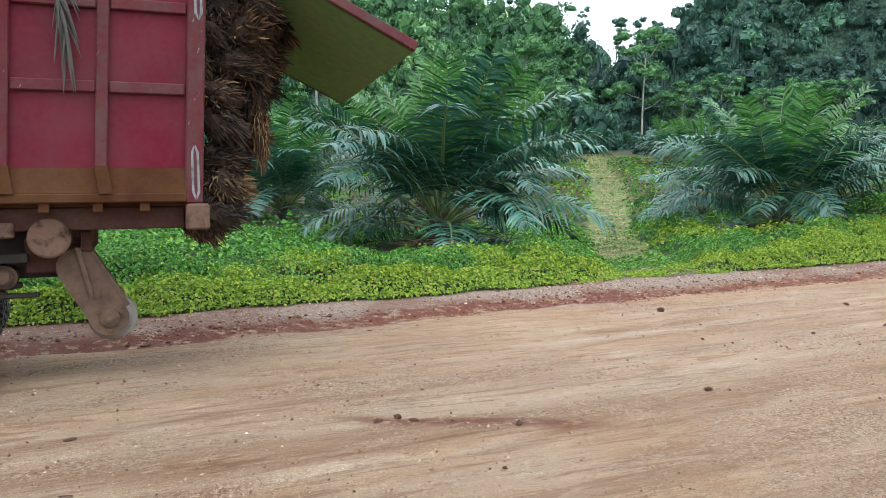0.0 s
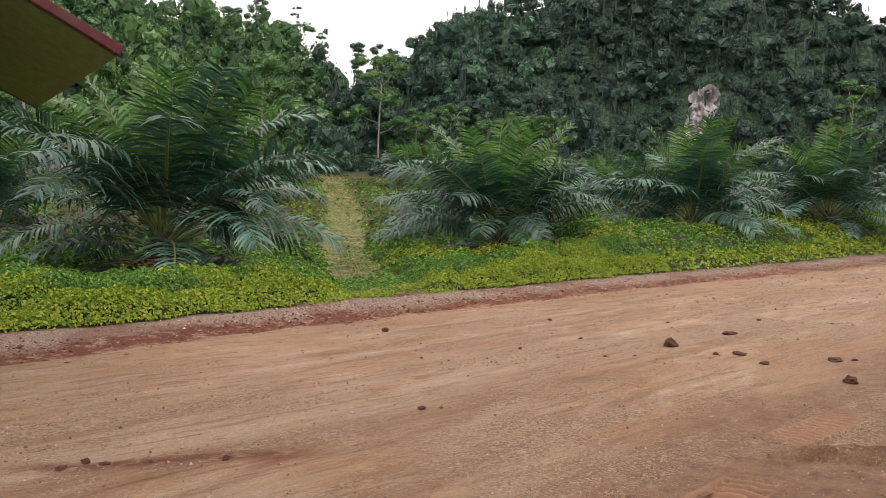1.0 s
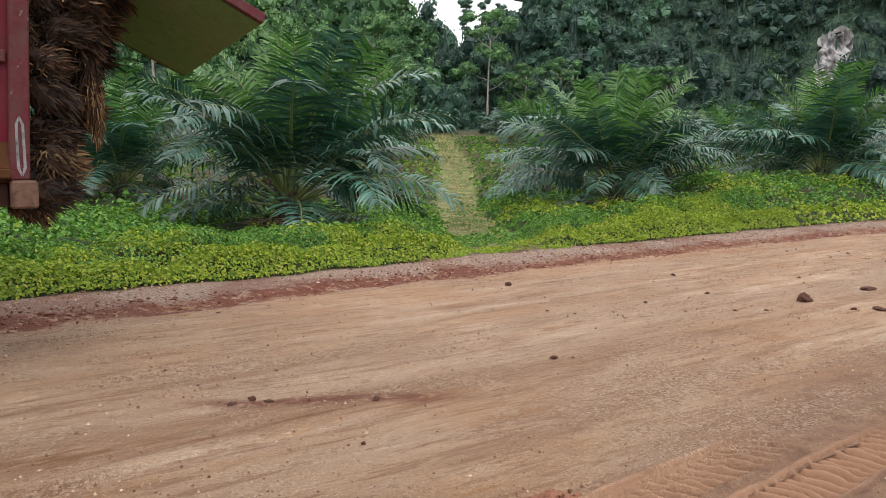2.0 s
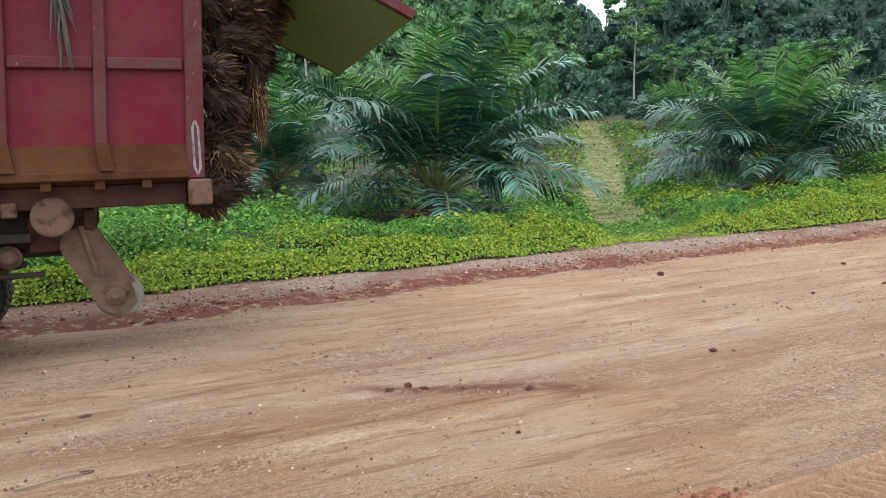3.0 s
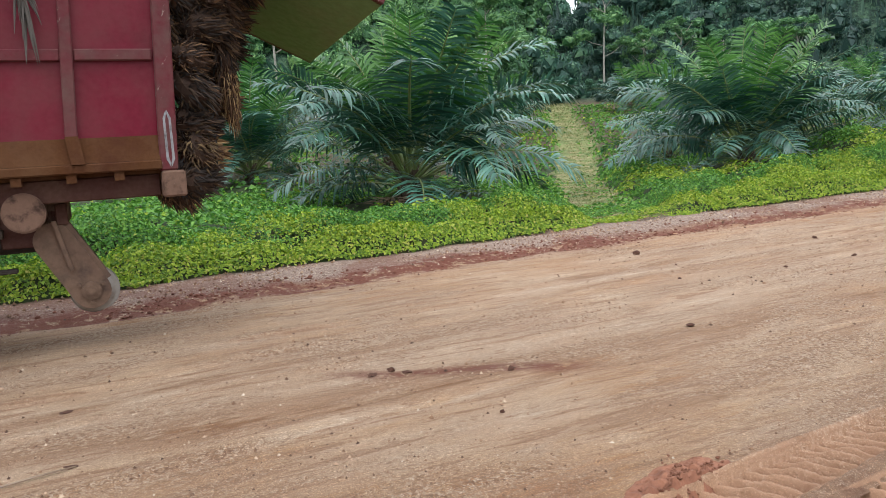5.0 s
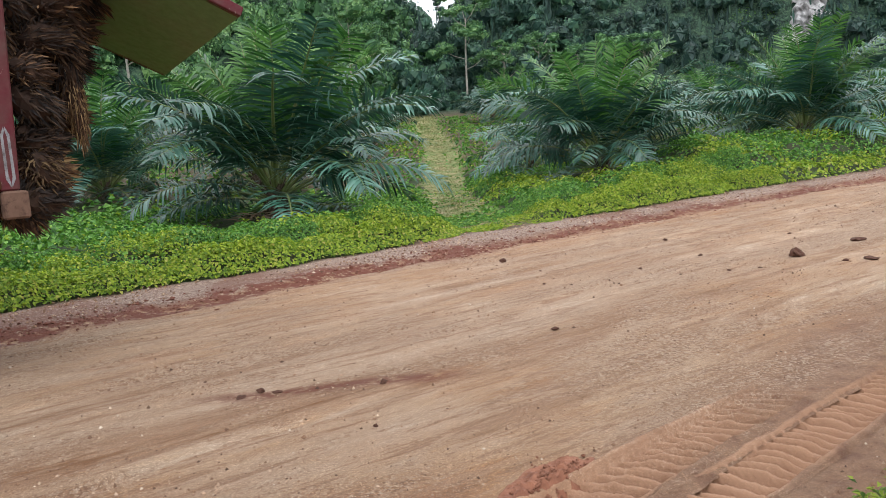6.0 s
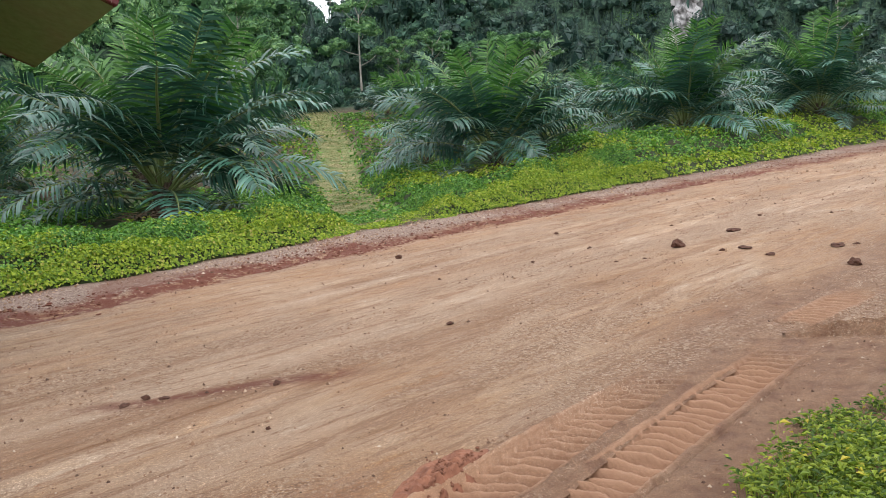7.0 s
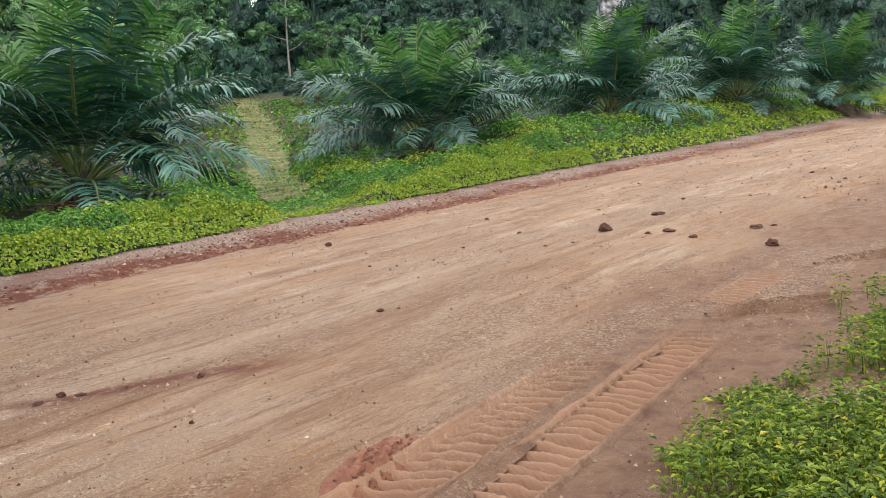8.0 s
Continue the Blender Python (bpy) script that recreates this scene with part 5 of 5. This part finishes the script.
def pebbles():
    """Loose grit and stones on the road and its gravel shoulder."""
    rng = np.random.default_rng(31)
    vs, fs, c = [], [], 0
    octa = np.array([[1, 0, 0], [-1, 0, 0], [0, 1, 0], [0, -1, 0], [0, 0, 1], [0, 0, -0.6]], float)
    tri = np.array([[0, 2, 4], [2, 1, 4], [1, 3, 4], [3, 0, 4], [2, 0, 5], [1, 2, 5], [3, 1, 5], [0, 3, 5]])
    for x0, x1, d0, d1, n, s0, s1 in ((-4, 6, -8.4, -4, 8000, 0.004, 0.013), (-5, 12, -6, 0, 8000, 0.004, 0.018), (-7, 24, 0.1, 2.0, 9000, 0.007, 0.030), (10, 30, -9, 0, 2500, 0.01, 0.035)):
        x = rng.uniform(x0, x1, n)
        edge = 11.05 + 0.52 * np.minimum(x, 8) + 0.45 * np.maximum(x - 8, 0)
        y = edge + rng.uniform(d0, d1, n) / 0.88
        keep = wave(x, y, 1.1, 3) + 0.4 * rng.random(n) > 0.62
        x, y = x[keep], y[keep]
        k = len(x)
        s = s0 * (s1 / s0) ** (rng.random(k) ** 1.8)
        v = octa[None] * (s[:, None] * rng.uniform(0.6, 1.2, (k, 3)))[:, None, :] * rng.uniform(0.75, 1.2, (k, 6, 1))
        a = rng.uniform(0, 6.28, k)
        vx = v[..., 0] * np.cos(a)[:, None] - v[..., 1] * np.sin(a)[:, None]
        vy = v[..., 0] * np.sin(a)[:, None] + v[..., 1] * np.cos(a)[:, None]
        v = np.stack([vx + x[:, None], vy + y[:, None], v[..., 2] + (height(x, y) + s * 0.25)[:, None]], -1)
        vs.append(v.reshape(-1, 3))
        fs.append((np.arange(k)[:, None, None] * 6 + tri[None]).reshape(-1, 3) + c)
        c += k * 6
    me = mesh_of("gravel", np.concatenate(vs), np.concatenate(fs), [MAT_STONE], False)
    tagged(new("gravel", me), "loose pale grit and stones on the road", "gravel", kind="stuff")


pebbles()


def tyre_track(p0, p1, width, depth, pitch, slant, label, seed, fade=0.0, wet=1.0):
    """Lug prints pressed into the soil along a line: bars of soil left standing between the lugs."""
    p0, p1 = np.array(p0), np.array(p1)
    length = np.linalg.norm(p1 - p0)
    t = (p1 - p0) / length
    nrm = np.array([-t[1], t[0]])
    a, w = np.arange(0, length, 0.011), np.linspace(-0.5, 0.5, 32) * width * 1.5
    ga, gw = np.meshgrid(a, w, indexing="ij")
    x, y = p0[0] + t[0] * ga + nrm[0] * gw, p0[1] + t[1] * ga + nrm[1] * gw
    u = gw / (width * 0.5)
    phase = (ga + slant * gw) / pitch + 0.12 * wave(x, y, 0.4, 1) + seed
    saw = phase % 1.0
    bar = smooth(0.12, 0.34, saw) * smooth(0.72, 0.62, saw)
    reach = smooth(1.02, 0.9, np.abs(u)) * (0.7 + 0.3 * smooth(-0.5, -0.1, u * (1 if seed % 2 else -1)))
    worn_away = 0.75 + 0.35 * smooth(0.35, 0.6, wave(x, y, 0.25, 2))
    wall = smooth(0.94, 1.04, np.abs(u))
    z = -depth + depth * 0.92 * bar * reach * worn_away + depth * wall * 1.1
    z = z + 0.35 * depth * wall * wave(x, y, 0.12, 4) + 0.006 * (wave(x, y, 0.05, 5) - 0.5)
    ends = smooth(0, 0.12, ga) * smooth(length, length - 0.5 - fade, ga)
    rim = smooth(1.18, 1.42, np.abs(u) + 0.25 * (wave(x, y, 0.2, 3) - 0.5))
    z = z * ends + 0.006 * (1 - ends) - 0.035 * rim - 0.03 * smooth(0.04, 0.0, ga) - 0.03 * smooth(length - 0.04, length, ga)
    z = z + level(x, y)
    nx, ny = x.shape
    idx = np.arange(nx * ny).reshape(nx, ny)
    faces = np.stack([idx[:-1, :-1], idx[1:, :-1], idx[1:, 1:], idx[:-1, 1:]], -1).reshape(-1, 4)
    me = mesh_of("tyre_track", np.stack([x, y, z], -1).reshape(-1, 3), faces, [MAT_GROUND])
    mark_fields(me, x.ravel(), y.ravel())
    own = me.attributes.new("damp", "FLOAT", "POINT")
    own.data.foreach_set("value", (wet * ends * smooth(1.3, 0.95, np.abs(u) + 0.3 * (wave(x, y, 0.15, 3) - 0.5))).ravel().astype(np.float32))
    tagged(new("tyre_track", me), label, "tyre track", kind="structure")


TRACK_LABEL = "deep lugged tyre print pressed in damp laterite"
for k, (start, end, width, depth, pitch) in enumerate(PRINTS):
    tyre_track(start, end, width, depth, pitch, (0.30, 0.30, 0.35)[k], TRACK_LABEL if k < 2 else "shallow lugged tyre print on the road", k + 1, (0.3, 0.7, 0.3)[k], (1.0, 0.9, 0.8)[k])
tyre_track((1.2, 5.42), (4.2, 6.3), 0.26, 0.011, 0.075, 0.2, "faint tyre print across the road", 4, 0.0, 0.3)
tyre_track((-1.75, 4.50), (0.05, 5.36), 0.22, 0.011, 0.07, 0.2, "faint tyre print across the road", 5, 0.0, 0.35)


def earth_heap():
    """Crumbled red earth pushed up at the end of the deep print."""
    rng = np.random.default_rng(6)
    root = new("earth_heap")
    tagged(root, "heap of crumbled red earth beside the tyre print", "earth heap")
    t = Vector((0.75, 0.66, 0)).normalized()
    across = Vector((-t.y, t.x, 0))
    bm = bmesh.new()
    bmesh.ops.create_grid(bm, x_segments=46, y_segments=26, size=0.5)
    for v in bm.verts:
        u, w = v.co.x * 2, v.co.y * 2
        p = Vector((1.04, 3.36, 0)) + t * u * 0.40 + across * w * 0.19
        r = math.hypot(u, w) + 0.25 * noise.noise(Vector((u * 2, w * 2, 4)))
        lift = 0.055 * max(0.0, 1 - r) ** 0.7 * (1 + 0.9 * noise.noise(Vector((p.x * 22, p.y * 22, 1)))) if r < 1 else -0.012
        v.co = Vector((p.x, p.y, float(height(p.x, p.y)) + lift + 0.006 * noise.noise(Vector((p.x * 60, p.y * 60, 3)))))
    part("mound", bm, MAT_EARTH, root)
    for k in range(260):
        u, w = rng.normal() * 0.17, rng.normal() * 0.075
        p = Vector((1.04, 3.36, 0)) + t * u + across * w
        s = 0.008 * 4.0 ** rng.random()
        top = 0.045 * max(0.0, 1 - math.hypot(u / 0.40, w / 0.19)) ** 0.7
        ob = new("crumb", CRUMBS[k % 5])
        ob.parent = root
        ob.matrix_local = Matrix.Translation((p.x, p.y, float(height(p.x, p.y)) + s * 0.15 + top)) @ Matrix.Rotation(rng.uniform(0, 6), 4, "Z") @ Matrix.Diagonal((s, s * 0.8, s * 0.7, 1))


earth_heap()


def ridge_line(pts, width, high, label):
    """A narrow pushed-up lip of soil with a shaded side."""
    bm = bmesh.new()
    rings = []
    pts = [Vector((p[0], p[1], 0)) for p in pts]
    total = 60
    for k in range(total):
        f = k / (total - 1) * (len(pts) - 1)
        i = min(int(f), len(pts) - 2)
        p = pts[i].lerp(pts[i + 1], f - i)
        t = (pts[i + 1] - pts[i]).normalized()
        nn = Vector((-t.y, t.x, 0))
        env = math.sin(math.pi * min(max(k / (total - 1), 0.02), 0.98)) ** 0.5
        row = []
        for q, h in ((-0.6, -0.02), (-0.25, 0.6), (0.0, 1.0), (0.12, 0.55), (0.3, -0.02)):
            jit = 0.4 * noise.noise(Vector((p.x * 9 + q, p.y * 9, 2)))
            c = p + nn * width * (q + 0.15 * jit)
            row.append(bm.verts.new((c.x, c.y, float(level(c.x, c.y)) + (h * high * (1 + jit) * env if h > 0 else -0.01))))
        rings.append(row)
    for a, b in zip(rings, rings[1:]):
        for k in range(4):
            bm.faces.new((a[k], b[k], b[k + 1], a[k + 1]))
    ob = part("soil_ridge", bm, MAT_GROUND)
    co = np.array([list(v.co) for v in ob.data.vertices])
    mark_fields(ob.data, co[:, 0], co[:, 1])
    tagged(ob, label, "soil ridge", kind="structure")


ridge_line([(4.95, 3.87), (4.45, 4.19), (4.08, 4.42)], 0.20, 0.085, "lip of red soil along a rut")
ridge_line([(5.25, 3.98), (4.95, 4.21), (4.65, 4.45)], 0.12, 0.045, "lip of red soil along a rut")
ridge_line([(7.1, 4.58), (6.5, 4.92), (6.1, 5.15)], 0.18, 0.08, "lip of red soil along a rut")
ridge_line([(0.55, 2.52), (1.24, 2.93), (1.66, 3.20), (2.05, 3.45), (2.63, 3.76), (3.25, 4.08)], 0.17, 0.045, "flattened ridge of soil between two tyre prints")

# a stick on the road
bm = bmesh.new()
tube(bm, [(-2.37, 3.94, 0.02), (-2.22, 4.05, 0.025), (-2.06, 4.17, 0.02)], [0.006, 0.006, 0.004], 6)
tagged(part("stick", bm, MAT_TWIG), "thin dry stick lying on the road", "stick")


def weeds():
    """Leafy weeds on the near verge."""
    rng = np.random.default_rng(14)
    vs, fs, c = [], [], 0
    for x0, x1, d0, d1, n in ((1.7, 8.5, -10.3, -8.1, 7000),):
        x = rng.uniform(x0, x1, n)
        edge = 11.05 + 0.52 * np.minimum(x, 8) + 0.45 * np.maximum(x - 8, 0)
        y = edge + rng.uniform(d0, d1, n) / 0.88
        d = beyond(x, y)
        dens = smooth(-8.25, -8.7, d + 0.17 * np.maximum(x - 2.7, 0) + 0.8 * (wave(x, y, 0.6, 1) - 0.5)) * smooth(0.22, 0.36, wave(x, y, 0.9, 4)) * smooth(1.85, 2.1, x + 0.4 * (wave(x, y, 0.5, 2) - 0.5)) * smooth(0.16, 0.34, np.hypot((x - 3.35) * 0.8, y - 2.65))
        keep = rng.random(n) < dens
        for px, py in zip(x[keep], y[keep]):
            hgt = rng.uniform(0.03, 0.10) + 0.13 * float(smooth(0.35, 0.65, wave(px, py, 0.35, 3, 1)))
            m = int(rng.integers(11, 22))
            a = rng.uniform(0, 6.28, m)
            h = rng.uniform(0.1, 1.0, m) * hgt
            out = rng.uniform(0.0, 0.06, m)
            base = np.stack([px + out * np.cos(a), py + out * np.sin(a), float(height(px, py)) + h], 1)
            dr = np.stack([np.cos(a), np.sin(a), rng.uniform(-0.1, 0.8, m)], 1)
            dr /= np.linalg.norm(dr, axis=1, keepdims=True)
            nr = np.cross(np.cross(dr, np.array([0, 0, 1.0])), dr) + rng.normal(size=(m, 3)) * 0.2
            nr /= np.linalg.norm(nr, axis=1, keepdims=True)
            ln = rng.uniform(0.022, 0.054, m)
            v, f = blades(rng, base, dr, nr, ln, ln * rng.uniform(0.33, 0.5, m), 0.25, 0.3)
            vs.append(v)
            fs.append(f + c)
            c += len(v)
            k = 3
            aa = rng.uniform(0, 6.28, k)
            top = np.stack([px + 0.05 * np.cos(aa), py + 0.05 * np.sin(aa), np.full(k, float(height(px, py)) + hgt * 0.9)], 1)
            foot = np.repeat(np.array([[px, py, float(height(px, py)) - 0.01]]), k, 0)
            sd = np.stack([-np.sin(aa), np.cos(aa), np.zeros(k)], 1) * 0.0025
            v = np.stack([foot - sd, foot + sd, top], 1).reshape(-1, 3)
            vs.append(v)
            fs.append(np.arange(3 * k).reshape(-1, 3) + c)
            c += len(v)
    me = mesh_of("verge_weeds", np.concatenate(vs), np.concatenate(fs), [MAT_WEED], False)
    tagged(new("verge_weeds", me), "bright green leafy weeds on the near road verge", "weeds", kind="stuff")


weeds()


def broken_edge():
    """Crumbled red earth along the rut at the far road edge."""
    rng = np.random.default_rng(41)
    base = bmesh.new()
    bmesh.ops.create_icosphere(base, subdivisions=1, radius=1)
    bv = np.array([list(v.co) for v in base.verts])
    bf = np.array([[v.index for v in f.verts] for f in base.faces])
    base.free()
    n = 5200
    x = np.concatenate([rng.uniform(-8, 8, n * 3 // 4), rng.uniform(8, 30, n - n * 3 // 4)])
    edge = 11.05 + 0.52 * np.minimum(x, 8) + 0.45 * np.maximum(x - 8, 0)
    y = edge + 0.15 + rng.normal(size=n) * 0.30
    keep = wave(x, y, 0.9, 2) + 0.35 * rng.random(n) > 0.6
    x, y = x[keep], y[keep]
    k = len(x)
    s = 0.006 * 5.5 ** (rng.random(k) ** 2.4)
    v = bv[None] * rng.uniform(0.6, 1.25, (k, len(bv), 1)) * (s[:, None] * np.stack([rng.uniform(0.8, 1.5, k), rng.uniform(0.7, 1.3, k), rng.uniform(0.45, 0.9, k)], 1))[:, None, :]
    a = rng.uniform(0, 6.28, k)
    vx = v[..., 0] * np.cos(a)[:, None] - v[..., 1] * np.sin(a)[:, None]
    vy = v[..., 0] * np.sin(a)[:, None] + v[..., 1] * np.cos(a)[:, None]
    v = np.stack([vx + x[:, None], vy + y[:, None], v[..., 2] + (height(x, y) + s * 0.1)[:, None]], -1)
    f = (np.arange(k)[:, None, None] * len(bv) + bf[None]).reshape(-1, 3)
    me = mesh_of("broken_earth", v.reshape(-1, 3), f, [MAT_EDGE], False)
    tagged(new("broken_earth", me), "crumbled dark red earth along the road edge", "earth", kind="stuff")


broken_edge()
